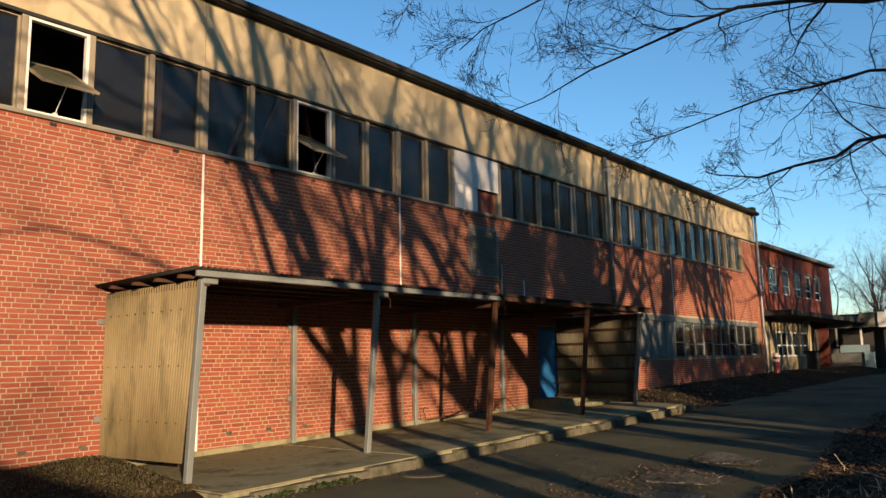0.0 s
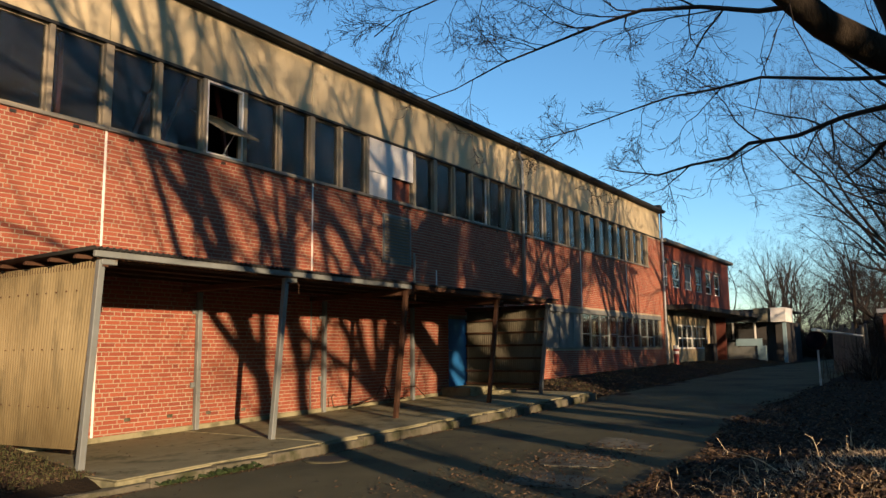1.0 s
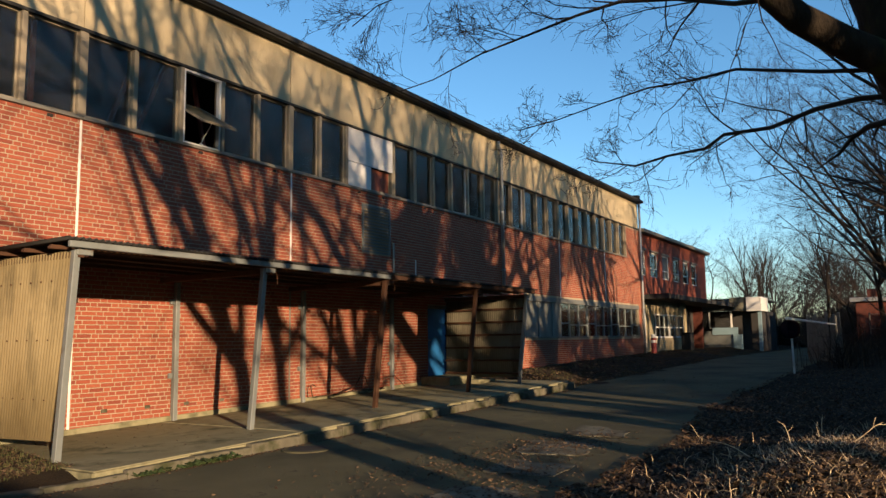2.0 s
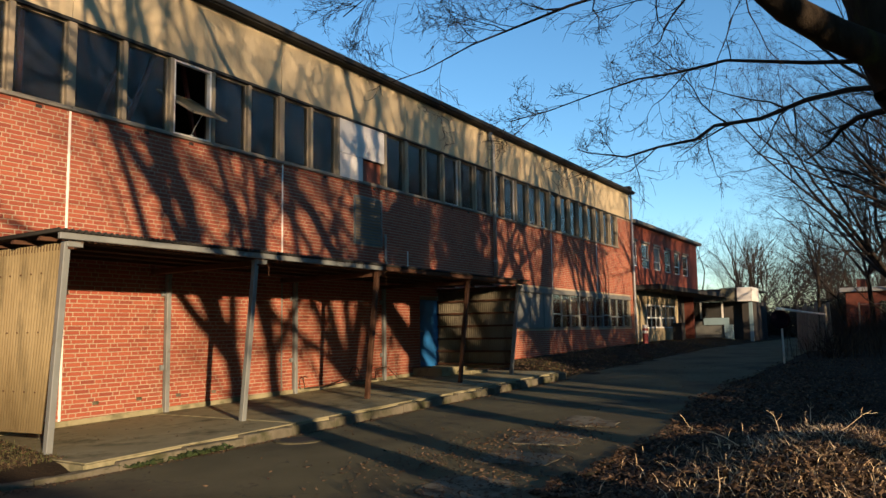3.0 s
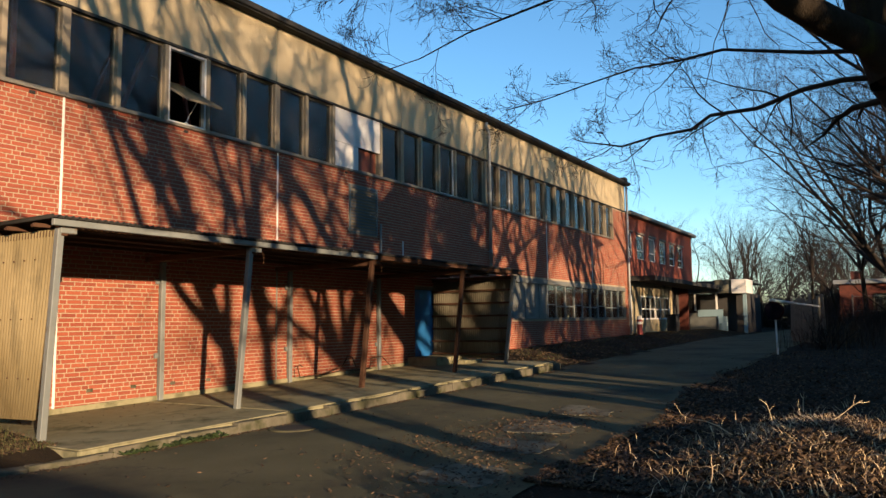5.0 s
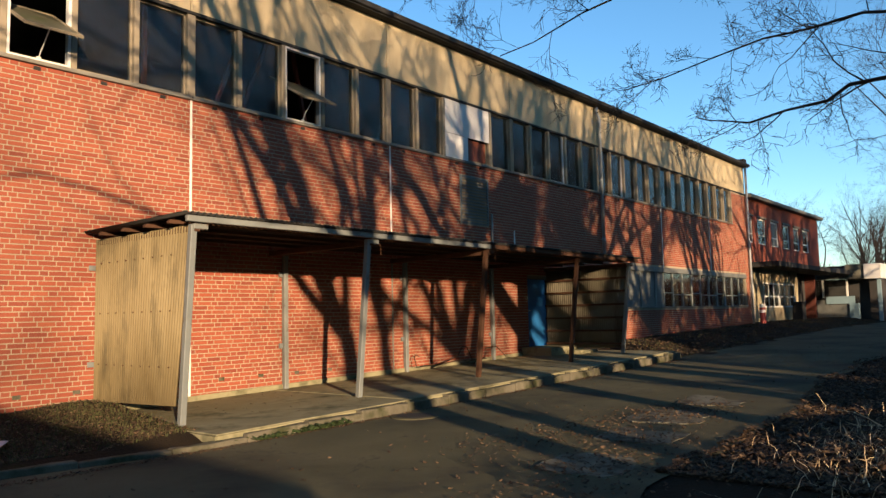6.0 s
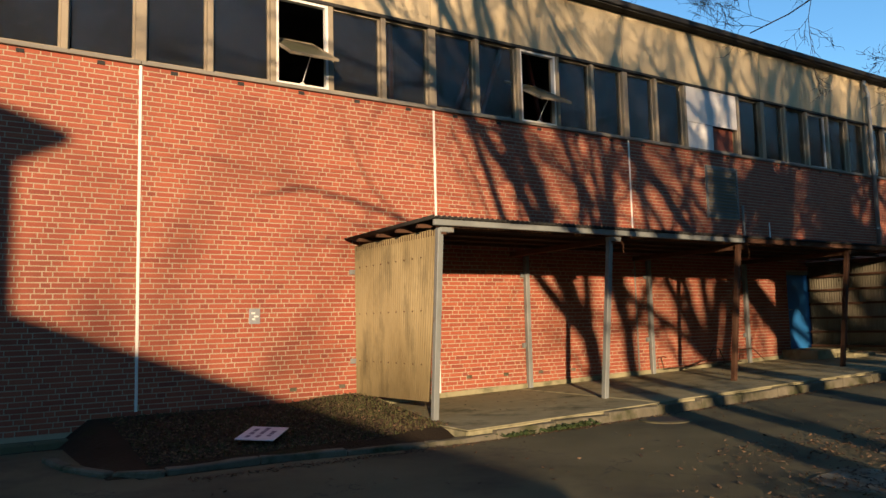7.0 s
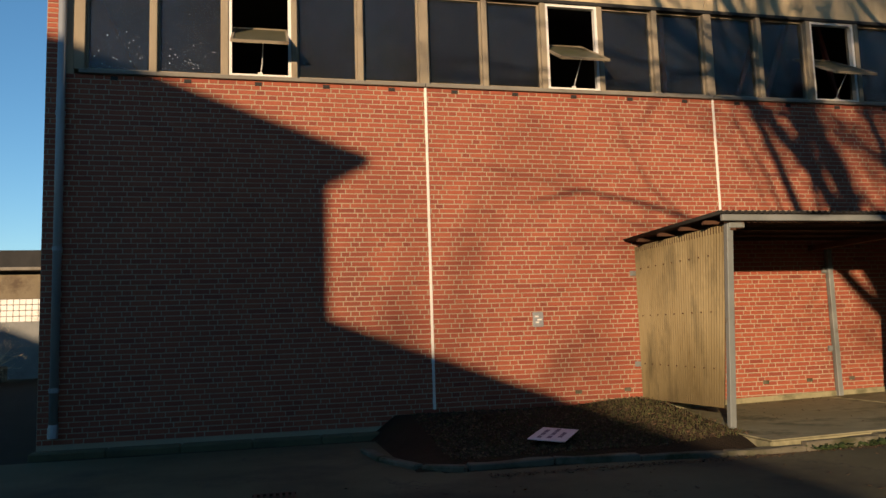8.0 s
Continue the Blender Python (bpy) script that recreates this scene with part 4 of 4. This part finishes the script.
def tree(at, height, radius, seed, deepest, counts, label, fork=0.4, stems=4, ratio=(0.42, 0.66), spread_by=32, droop=0.03, group="", reach=(), low=3):
    rng = random.Random(seed)
    root = empty("bare_tree", label, "tree", at, group)
    trunk, crown = Wood(), Wood()
    base, d = Vector((0, 0, -0.3)), Vector((0, 0, 1))
    pts, radii, q = [base, Vector((0, 0, 0.15))], [radius * 1.5, radius * 1.12], Vector((0, 0, 0.15))
    for k in range(6):
        d = bent(rng, d, 0.06)
        q = q + d * (height * fork / 6)
        pts.append(q.copy())
        radii.append(radius * (1.0 - 0.06 * k))
    trunk.tube(pts, radii, 12)
    for s in range(stems):
        dd = forked(rng, d, radians(rng.uniform(0.35, 1.0) * spread_by))
        limb(crown, rng, q - d * 0.2, dd, height * (1 - fork) * rng.uniform(0.8, 1.05), radius * rng.uniform(0.45, 0.68), 0, deepest, counts, ratio, droop)
    for s in range(low):
        i = rng.randint(3, 6)
        dd = forked(rng, d, radians(rng.uniform(50, 75)))
        limb(crown, rng, pts[i], dd, height * 0.3 * rng.uniform(0.7, 1.1), radius * 0.28, 1, deepest, counts, ratio, droop)
    for z, way, ln in reach:
        limb(crown, rng, V((0, 0, z)), V((way, 0.05, 0.05)).normalized(), ln, radius * 0.36, 0, deepest, [3, 3, 3, 3], (0.25, 0.4), 0.015)
    trunk.put("trunk", M_BARK, root)
    crown.put("crown", M_TWIG, root)
    return root


# the tree beside the drive, whose limbs hang into view
near = empty("bare_tree", "old leafless tree with a leaning mossy trunk beside the drive", "tree", (4.6, -13.6, earth(4.6, -13.6)))
rng = random.Random(5)
tw, cw = Wood(), Wood()
V = Vector
OFF = V((-1.48, 0.91, 0))
fork_p = V((-0.9, 1.05, 4.0))
tw.tube([V((0, 0, -0.4)), V((-0.04, 0.02, 0.3)), V((-0.55, 0.45, 1.5)), V((-1.45, 1.2, 2.9)), fork_p + OFF], [0.5, 0.38, 0.33, 0.31, 0.3], 14)
BOUGHS = (
    ([fork_p, V((-1.5, 1.6, 4.45)), V((-2.3, 2.4, 5.1)), V((-3.3, 3.3, 6.3)), V((-4.2, 3.9, 7.8)), V((-5.0, 4.6, 9.2))], 0.205, 6),
    ([fork_p, V((-1.1, 1.3, 4.9)), V((-1.5, 1.5, 6.3)), V((-1.4, 2.0, 8.2)), V((-1.8, 2.6, 10.0))], 0.28, 5),
    ([V((-0.95, 1.1, 3.95)), V((-0.75, 2.0, 4.0)), V((-0.4, 3.1, 3.95)), V((-0.1, 3.9, 3.85)), V((0.0, 4.6, 3.85)), V((0.0, 5.1, 4.0))], 0.036, 9),
    ([V((-1.2, 1.35, 4.2)), V((-1.0, 2.3, 4.45)), V((-0.8, 3.4, 4.6)), V((-0.7, 4.6, 4.55)), V((-0.8, 5.8, 4.35))], 0.027, 10),
    ([V((-2.0, 2.1, 4.9)), V((-1.6, 3.3, 5.35)), V((-1.4, 4.6, 5.55)), V((-1.5, 6.0, 5.3)), V((-1.7, 7.2, 4.95))], 0.033, 11),
    ([V((-3.0, 3.0, 5.9)), V((-2.5, 4.3, 6.3)), V((-2.2, 5.6, 6.2)), V((-2.2, 6.7, 6.1)), V((-2.3, 7.6, 5.8))], 0.031, 11),
    ([V((-3.8, 3.6, 7.0)), V((-3.2, 5.0, 7.1)), V((-2.9, 6.3, 7.2)), V((-2.9, 7.3, 6.9)), V((-3.0, 8.0, 6.4))], 0.029, 11),
    ([V((-4.2, 3.9, 7.6)), V((-4.0, 5.2, 7.6)), V((-3.9, 6.5, 7.7)), V((-4.0, 7.4, 7.3))], 0.027, 11),
    ([V((-0.8, 0.95, 3.85)), V((-0.45, 1.5, 3.78)), V((-0.2, 1.85, 3.55)), V((-0.2, 2.1, 3.4))], 0.05, 3),
)
for pts, r, n in BOUGHS:
    pts = [p + OFF for p in pts]
    fine = []
    for a, b in zip(pts, pts[1:]):
        fine += [a, a.lerp(b, 0.5) + V((rng.gauss(0, 0.06), rng.gauss(0, 0.06), rng.gauss(0, 0.06)))]
    fine.append(pts[-1])
    radii = [max(r * (1 - 0.85 * k / (len(fine) - 1)), 0.008) for k in range(len(fine))]
    (tw if r > 0.2 else cw).tube(fine, radii, 12 if r > 0.2 else 7)
    if r < 0.2:
        twigs(cw, rng, fine, radii, 1, 4, [n + 9, n + 6, 9, 5] if r < 0.045 else [3, 4, 4, 3], (0.17, 0.33), 0.012)
tw.put("trunk", M_BARK, near)
cw.put("crown", M_TWIG, near)

# trees behind the yard, towards the sun
shade = tree((-5.1, -16.3, -0.2), 15, 0.27, 11, 4, [5, 6, 6, 4, 3], "tall bare tree across the yard", fork=0.24, stems=7, group="trees across the yard", spread_by=30, droop=0.075, reach=((7.8, -1.0, 7.5),), low=0)
shade_b = tree((-2.6, -17.6, -0.2), 15, 0.24, 23, 4, [5, 6, 6, 4, 3], "tall bare tree across the yard", fork=0.30, stems=5, group="trees across the yard", spread_by=34)
for x, y, r, s in ((-0.9, -19.0, 41, 0.95), (-4.1, -20.5, 94, 1.0), (-5.8, -19.6, 145, 0.9), (0.2, -22.0, 76, 1.0), (-3.0, -22.6, 305, 1.05), (2.6, -20.6, 131, 1.0), (4.2, -17.0, 216, 0.95), (6.5, -21.5, 301, 1.0), (9.0, -17.0, 80, 0.95), (13.0, -19.0, 171, 1.0), (16.5, -16.5, 20, 0.95), (21.5, -18.5, 261, 1.05), (27.0, -17.0, 110, 1.0), (-33.5, -47.0, 33, 0.8)):
    copy_thing(shade_b if r % 2 else shade, pose(x, y, -0.1, 0, 0, r) @ Matrix.Scale(s, 4))



def ivy(at, girth, low, high, count, seed):
    """Evergreen ivy wrapped round a trunk, as many small leaves."""
    rng = random.Random(seed)
    v, f = [], []
    for k in range(count):
        z = rng.uniform(low, high)
        a, d = rng.uniform(0, 2 * math.pi), girth * rng.uniform(0.2, 1.0) * (1.0 + 0.5 * noise.noise((z * 0.7, seed, 0.0)))
        m = Matrix.Translation((at[0] + d * math.cos(a), at[1] + d * math.sin(a), z)) @ Euler((rng.uniform(0, 6), rng.uniform(0, 6), rng.uniform(0, 6))).to_matrix().to_4x4()
        w, n = rng.uniform(0.04, 0.085), len(v)
        v += [m @ V(p) for p in ((-w, 0, 0), (0, -0.7 * w, 0.01), (w, 0, 0), (0, 0.7 * w, 0.01))]
        f.append((n, n + 1, n + 2, n + 3))
    tagged(mesh_of("ivy", v, f, M_WEED), "dark evergreen ivy climbing a bare trunk", "ivy", kind="stuff")


ivy((-0.9, -19.0), 1.0, 5.3, 7.8, 5000, 3)
ivy((0.2, -22.0), 1.25, 5.9, 8.7, 7000, 4)
ivy((2.6, -20.6), 0.9, 5.2, 7.0, 4000, 5)

# woods at the end of the drive
fine_wood = tree((29.0, -11.4, 0.1), 13, 0.15, 63, 4, [5, 6, 6, 4, 3], "fine-twigged bare tree in the thicket by the drive", fork=0.22, stems=6, group="woods", spread_by=40, low=2)
copy_thing(fine_wood, pose(34.5, -12.4, 0.1, 0, 0, 140) @ Matrix.Scale(1.1, 4))
copy_thing(fine_wood, pose(24.5, -12.6, 0.1, 0, 0, 250) @ Matrix.Scale(0.95, 4))
far_a = tree((27.5, -13.8, 0.1), 12, 0.16, 31, 3, [6, 7, 6, 5], "bare tree in the thicket by the drive", fork=0.33, stems=5, group="woods", spread_by=34, low=0)
far_b = tree((33.0, -13.0, 0.2), 13, 0.17, 47, 3, [6, 7, 6, 4], "bare tree in the thicket by the drive", fork=0.36, stems=4, group="woods", spread_by=28, low=0)
rng = random.Random(77)
for k in range(34):
    x = rng.uniform(54, 110)
    y = -11 + (x + 7) * math.tan(radians(rng.uniform(-3, 13)))
    if x < 62 and -4.5 < y < 6:
        y += 9
    o = copy_thing(rng.choice((far_a, far_b)), pose(x, y, 0.2, 0, 0, rng.uniform(0, 360)) @ Matrix.Scale(rng.uniform(0.7, 1.05), 4))
for x, y, s in ( (38.5, -9.8, 0.9), (23.0, -13.2, 1.0), (41, -19, 1.0), (43.5, -23, 1.0), (37, -21, 1.0), (33, -18.5, 1.0), (24.5, -15.4, 0.9), (30.5, -18, 1.0), (35, -16, 1.0), (29, -14.5, 0.9), (36, -11.5, 0.8), (18.5, -14.0, 0.85), (40, -15, 1.0), (46, -6.5, 0.7), (52, -7.5, 0.75)):
    copy_thing(rng.choice((far_a, far_b)), pose(x, y, 0.15, 0, 0, rng.uniform(0, 360)) @ Matrix.Scale(s, 4))

for k in range(12):
    copy_thing(rng.choice((far_a, far_b)), pose(rng.uniform(57, 78), rng.uniform(-10, 4), 0.2, 0, 0, rng.uniform(0, 360)) @ Matrix.Scale(rng.uniform(0.5, 0.8), 4))


def shrub(at, size, seed, mat, label, stems=26, group=""):
    rng = random.Random(seed)
    root = empty("bare_shrub", label, "shrub", at, group)
    w = Wood()
    for k in range(stems):
        p = V((rng.gauss(0, 0.12), rng.gauss(0, 0.12), -0.05)) * size
        limb(w, rng, p, forked(rng, V((0, 0, 1)), radians(rng.uniform(5, 55))), size * rng.uniform(0.6, 1.2), 0.012 * size, 2, 4, [3, 3, 4, 4], (0.4, 0.7), 0.0)
    w.put("twigwork", mat, root)
    return root


bush = shrub((22.5, -9.0, 0.0), 1.7, 3, M_TWIG, "tangled leafless shrub at the verge", group="verge shrubs")
for k in range(14):
    x = rng.uniform(29, 44)
    copy_thing(bush, pose(x, -9.2 + 0.12 * (x - 24) - rng.uniform(0.3, 5.0), gz(x, 0) - 0.02, 0, 0, rng.uniform(0, 360)) @ Matrix.Scale(rng.uniform(0.6, 1.3), 4))
for k in range(44):
    copy_thing(bush, pose(rng.uniform(55, 72), rng.uniform(-9, 10), 0.2, 0, 0, rng.uniform(0, 360)) @ Matrix.Scale(rng.uniform(1.5, 2.9), 4))
for k in range(24):
    x = rng.uniform(7.5, 38)
    copy_thing(bush, pose(x, rng.uniform(-19.5, -14.8), gz(x, 0) - 0.05, 0, 0, rng.uniform(0, 360)) @ Matrix.Scale(rng.uniform(1.3, 2.2), 4))
red_bush = shrub((-18.55, 20.9, -0.25), 1.9, 8, M_STRAW, "dry reddish shrub before the far hall", 80)
tagged(link("stone_block", boxes((-19.3, -17.6, 21.6, 22.4, -0.3, 0.35), bevel=0.06), M_SLAB), "pale stone block beside the shrub", "block")


def hedge_leaves(rng, count, x0, x1, mid, high, leaf=0.08, sway=0.9):
    """A thick overgrown hedge, as many small leaves."""
    v, f = [], []
    for k in range(count):
        x = x0 + (x1 - x0) * rng.random()
        top = high + sway * noise.noise((x * 0.5, 0.0, 4.0)) + 0.35 * noise.noise((x * 2.0, 1.0, 4.0))
        y, z = mid + rng.gauss(0, 0.6), gz(x, 0) + top * rng.random() ** 0.8
        m = Matrix.Translation((x, y, z)) @ Euler((rng.uniform(0, 6), rng.uniform(0, 6), rng.uniform(0, 6))).to_matrix().to_4x4()
        a, n = leaf * rng.uniform(0.6, 1.4), len(v)
        v += [m @ V(p) for p in ((-a, 0, 0), (0, -0.5 * a, 0.02), (a, 0, 0), (0, 0.5 * a, 0.02))]
        f.append((n, n + 1, n + 2, n + 3))
    return v, f


for count, x0, x1, mid, high, leaf in ((9000, -5.4, -3.1, -15.6, 1.1, 0.06), (12000, 1.2, 4.8, -15.6, 1.25, 0.06), (34000, 5.5, 18, -20.5, 5.3, 0.08), (34000, 4.6, 47, -16.4, 2.5, 0.08), (34000, 18.2, 48, -20.5, 4.3, 0.08), (11000, -75, -24, -40, 5.6, 0.3), (1500, -24.5, -9.5, -40, 2.6, 0.3), (17500, -10, 70, -40, 5.6, 0.3)):
    hv, hf = hedge_leaves(random.Random(21), count, x0, x1, mid, high, leaf, 0.9 if high > 1.5 else 0.5)
    tagged(mesh_of("hedge", hv, hf, M_WEED), "overgrown dark hedge behind the verge", "hedge", kind="stuff")


# ---- leaves, stalks and grass ----
def scatter(name, count, place, size, lift, material, label, category, upright=False, seed=1):
    rng = random.Random(seed)
    v, f = [], []
    for k in range(count):
        x, y, s = place(rng)
        z = earth(x, y) if not (kerb_y(x) > y > edge_y(x)) else gz(x, y) + 0.016
        if -1.55 < x < 12.2 and y > -3.3:
            z = pz(x)
        s *= rng.uniform(*size)
        a = rng.uniform(0, 2 * math.pi)
        c, sn = math.cos(a), math.sin(a)
        n = len(v)
        if upright:
            lean = rng.uniform(0.1, 1.0) if upright is True else rng.uniform(0.6, 1.6)
            w = 0.0035 + 0.05 * s * 0.12
            tip = V((x + c * s * lean * 0.7, y + sn * s * lean * 0.7, z + s / (1 + 0.6 * lean)))
            mid = V((x + c * s * lean * 0.25, y + sn * s * lean * 0.25, z + 0.6 * s / (1 + 0.5 * lean)))
            v += [V((x - sn * w, y + c * w, z - 0.01)), V((x + sn * w, y - c * w, z - 0.01)), mid + V((sn * w * 0.8, -c * w * 0.8, 0)), mid - V((sn * w * 0.8, -c * w * 0.8, 0)), tip]
            f += [(n, n + 1, n + 2, n + 3), (n + 3, n + 2, n + 4)]
        else:
            q = Euler((rng.uniform(-0.5, 0.5), rng.uniform(-0.5, 0.5), a))
            m = Matrix.Translation((x, y, z + lift * rng.random() + s * 0.2)) @ q.to_matrix().to_4x4()
            v += [m @ V(p) for p in ((-s, 0, 0.2 * s), (-0.3 * s, -0.5 * s, 0), (0.6 * s, -0.4 * s, 0.05 * s), (s, 0, 0.25 * s), (0.5 * s, 0.45 * s, 0.05 * s), (-0.4 * s, 0.5 * s, 0))]
            f += [(n, n + 1, n + 2, n + 3), (n, n + 3, n + 4, n + 5)]
    return tagged(mesh_of(name, v, f, material), label, category, kind="stuff")


def verge(rng):
    x = rng.uniform(-0.8, 1.0) ** 2 * 22 - 0.5
    return x, edge_y(x) + 0.12 - abs(rng.gauss(0, 2.6)), 1


def drive(rng):
    c = rng.choice(((0.6, -6.6, 0.8, 0.5), (2.2, -6.9, 0.9, 0.4), (3.2, -7.2, 0.6, 0.35), (0.2, -7.7, 1.2, 0.3), (-1.0, -8.1, 1.0, 0.5)))
    return rng.gauss(c[0], c[2]), rng.gauss(c[1], c[3]), 1


def strip(rng):
    return rng.uniform(-5.4, -1.6), -2.75 * rng.random() ** 0.8 - 0.05, 1


def bank(rng):
    while True:
        x, y = 12.3 + 30 * rng.random() ** 1.6, -0.1 - 3.2 * rng.random()
        if noise.noise((x * 0.8, y * 1.2, 11.0)) > rng.uniform(-0.6, 0.35):
            return x, y, 1


def heap(rng):
    x = rng.gauss(1.7, 1.2)
    return x, min(rng.gauss(-10.75, 0.6), edge_y(x) - 0.2), 1


def yard(rng):
    return rng.uniform(-9, 18), rng.uniform(-7.6, -3.6), 1


scatter("leaf_litter", 24000, verge, (0.018, 0.042), 0.03, M_LEAF, "brown dead leaves over the verge", "leaves", seed=2)
scatter("leaf_drift", 2200, drive, (0.012, 0.03), 0.01, M_LEAF, "drifts of dead leaves on the drive", "leaves", seed=3)
scatter("leaf_crumbs", 500, yard, (0.012, 0.03), 0.004, M_LEAF, "scattered leaf crumbs on asphalt", "leaves", seed=13)
scatter("kerb_litter", 3400, lambda rng: (rng.uniform(-5.2, 12), kerb_y(0.0) + rng.gauss(-0.03, 0.06) + 0.65 * soft_step(-1.5, -4.5, 0.0), 1), (0.008, 0.022), 0.0, M_LEAF, "crumbled leaves along the kerb", "leaves", seed=31)
scatter("walk_litter", 420, lambda rng: (rng.uniform(-1.4, 12), -0.15 - 3.1 * rng.random() ** 1.5, 1), (0.008, 0.022), 0.0, M_LEAF, "leaf crumbs on the concrete walk", "leaves", seed=32)
scatter("strip_leaves", 8000, strip, (0.009, 0.027), 0.018, M_LEAF, "dead leaves on the grass strip", "leaves", seed=4)
scatter("strip_grass", 5200, strip, (0.025, 0.075), 0, M_GRASS, "short brown-green grass by the wall", "grass", True, 5)
scatter("bank_grass", 6000, bank, (0.03, 0.10), 0, M_GRASS, "rough grass on the bank", "grass", True, 6)
scatter("bank_leaves", 3500, bank, (0.03, 0.06), 0.02, M_LEAF, "dead leaves on the bank", "leaves", seed=7)
scatter("heap_leaves", 9500, heap, (0.02, 0.048), 0.12, M_LEAF, "heap of dead leaves and stalks", "leaves", seed=8)
scatter("heap_stalks", 4200, heap, (0.06, 0.30), 0, M_STRAW, "sunlit dry stalks over the heap", "stalks", 2, 9)
scatter("tall_stalks", 1500, lambda rng: (rng.uniform(22, 44), -9.2 - rng.uniform(0, 3) + 0.1 * rng.uniform(0, 20), 1), (0.5, 1.4), 0, M_LEAF, "tall dry stalks along the fence", "stalks", True, 10)
scatter("panel_grass", 800, lambda rng: (rng.gauss(-2.1, 0.3), rng.gauss(-1.0, 0.55), 1), (0.02, 0.06), 0, M_GRASS, "short green grass beside the ochre panel", "grass", True, 41)
scatter("kerb_weeds", 300, lambda rng: (rng.choice((-1.1, -0.5, -0.15, 0.05)) + rng.gauss(0, 0.13), -3.56 + rng.gauss(0, 0.045), 1), (0.025, 0.06), 0.06, M_WEED, "green weeds in the kerb's joint", "weeds", False, 12)
for k in range(14):
    x, y = rng.gauss(1.8, 1.2), rng.gauss(-10.7, 0.6)
    w = Wood()
    limb(w, rng, V((x, y, earth(x, y) + 0.05)), V((rng.gauss(0, 1), rng.gauss(0, 1), rng.uniform(0.1, 0.7))).normalized(), rng.uniform(0.3, 0.8), 0.008, 2, 3, [2, 2, 2, 2], (0.3, 0.5), 0)
    tagged(w.put("fallen_twig", M_STRAW, None), "pale dry twig lying on the leaf heap", "twig", "fallen twigs")

# ---- bricks ----
COURSE, LONG, SHORT, JOINT = 0.0735, 0.262, 0.128, 0.014


def brick_mesh(w, h, d):
    bm = bmesh.new()
    c = 0.004
    outer = [bm.verts.new((x, 0.0, z)) for x, z in ((0, 0), (w, 0), (w, h), (0, h))]
    inner = [bm.verts.new((x, -d, z)) for x, z in ((c, c), (w - c, c), (w - c, h - c), (c, h - c))]
    bm.faces.new(inner)
    for k in range(4):
        bm.faces.new((outer[k], outer[(k + 1) % 4], inner[(k + 1) % 4], inner[k]))
    return bm


BH = COURSE - JOINT
shapes = {}
for w in (LONG - JOINT, SHORT - JOINT):
    bm = brick_mesh(w, BH, 0.007)
    me = bpy.data.meshes.new("brick")
    bmesh.ops.recalc_face_normals(bm, faces=bm.faces)
    bm.to_mesh(me)
    bm.free()
    me.materials.append(M_BRICK_ONE)
    shapes[w] = me
rng = random.Random(9)
bv, bf, single = [], [], 0
rows_n = int((SILL - 0.06 - 0.05) / COURSE)
for row in range(-3, rows_n + 1):
    z = SILL - 0.065 - COURSE * (rows_n - row + 1) + JOINT
    x, k = X0 + 0.01 - (0.0, 0.195, 0.02, 0.215)[row % 4], 0
    while x < X1 - 0.1:
        k = 0 if k > 0 and (k > 1 or rng.random() < 0.86) else k + 1
        w = (SHORT if k == 0 else LONG) - JOINT
        a, b = max(x, X0 + 0.005), min(x + w, X1 - 0.005)
        x += w + JOINT
        zm = z + BH / 2
        for x0, x1, z0, z1 in ((DOOR[0], DOOR[1], -9.0, DOOR[3]), (LOW[0], LOW[1], LOW[2] - 0.06, LOW[3] + 0.14), (7.45, 8.63, 3.41, 4.64)):
            if z0 - BH / 2 < zm < z1 + BH / 2 and a < x1 and b > x0:
                if a < x0 - 0.02:
                    b = x0 - 0.004
                elif b > x1 + 0.02:
                    a = x1 + 0.004
                else:
                    b = a
        if b - a < 0.03 or z > SILL - 0.09:
            continue
        dz = rng.uniform(-0.0012, 0.0012)
        if b - a > w - 1e-6 and single < 300 and -3.2 < a < -1.75 and 0.5 < z < 2.1:
            o = new("brick", shapes[w])
            o.parent = wall_front
            o.location = (a, 0.0, z + dz)
            single += 1
            continue
        d, n, c = 0.007 + rng.uniform(-0.002, 0.002), len(bv), 0.004
        z0, z1 = z + dz, z + dz + BH
        bv += [(a, 0, z0), (b, 0, z0), (b, 0, z1), (a, 0, z1), (a + c, -d, z0 + c), (b - c, -d, z0 + c), (b - c, -d, z1 - c), (a + c, -d, z1 - c)]
        bf += [(n + 4, n + 5, n + 6, n + 7), (n, n + 1, n + 5, n + 4), (n + 1, n + 2, n + 6, n + 5), (n + 2, n + 3, n + 7, n + 6), (n + 3, n, n + 4, n + 7)]
for x0, x1, z1 in ((X0, -10.08, TOP), (LASTW + 0.06, X1, BAND - 0.07)):
    z = SILL - 0.06
    while z < z1 - 0.08:
        x = x0 + 0.006
        while x < x1 - 0.1:
            b = min(x + LONG - JOINT, x1 - 0.005)
            n = len(bv)
            bv += [(x, 0, z), (b, 0, z), (b, 0, z + BH), (x, 0, z + BH), (x + 0.004, -0.007, z + 0.004), (b - 0.004, -0.007, z + 0.004), (b - 0.004, -0.007, z + BH - 0.004), (x + 0.004, -0.007, z + BH - 0.004)]
            bf += [(n + 4, n + 5, n + 6, n + 7), (n, n + 1, n + 5, n + 4), (n + 1, n + 2, n + 6, n + 5), (n + 2, n + 3, n + 7, n + 6), (n + 3, n, n + 4, n + 7)]
            x = b + JOINT
        z += COURSE
courses = mesh_of("brick_courses", bv, bf, M_BRICK, wall_front)
tagged(courses, kind="stuff")
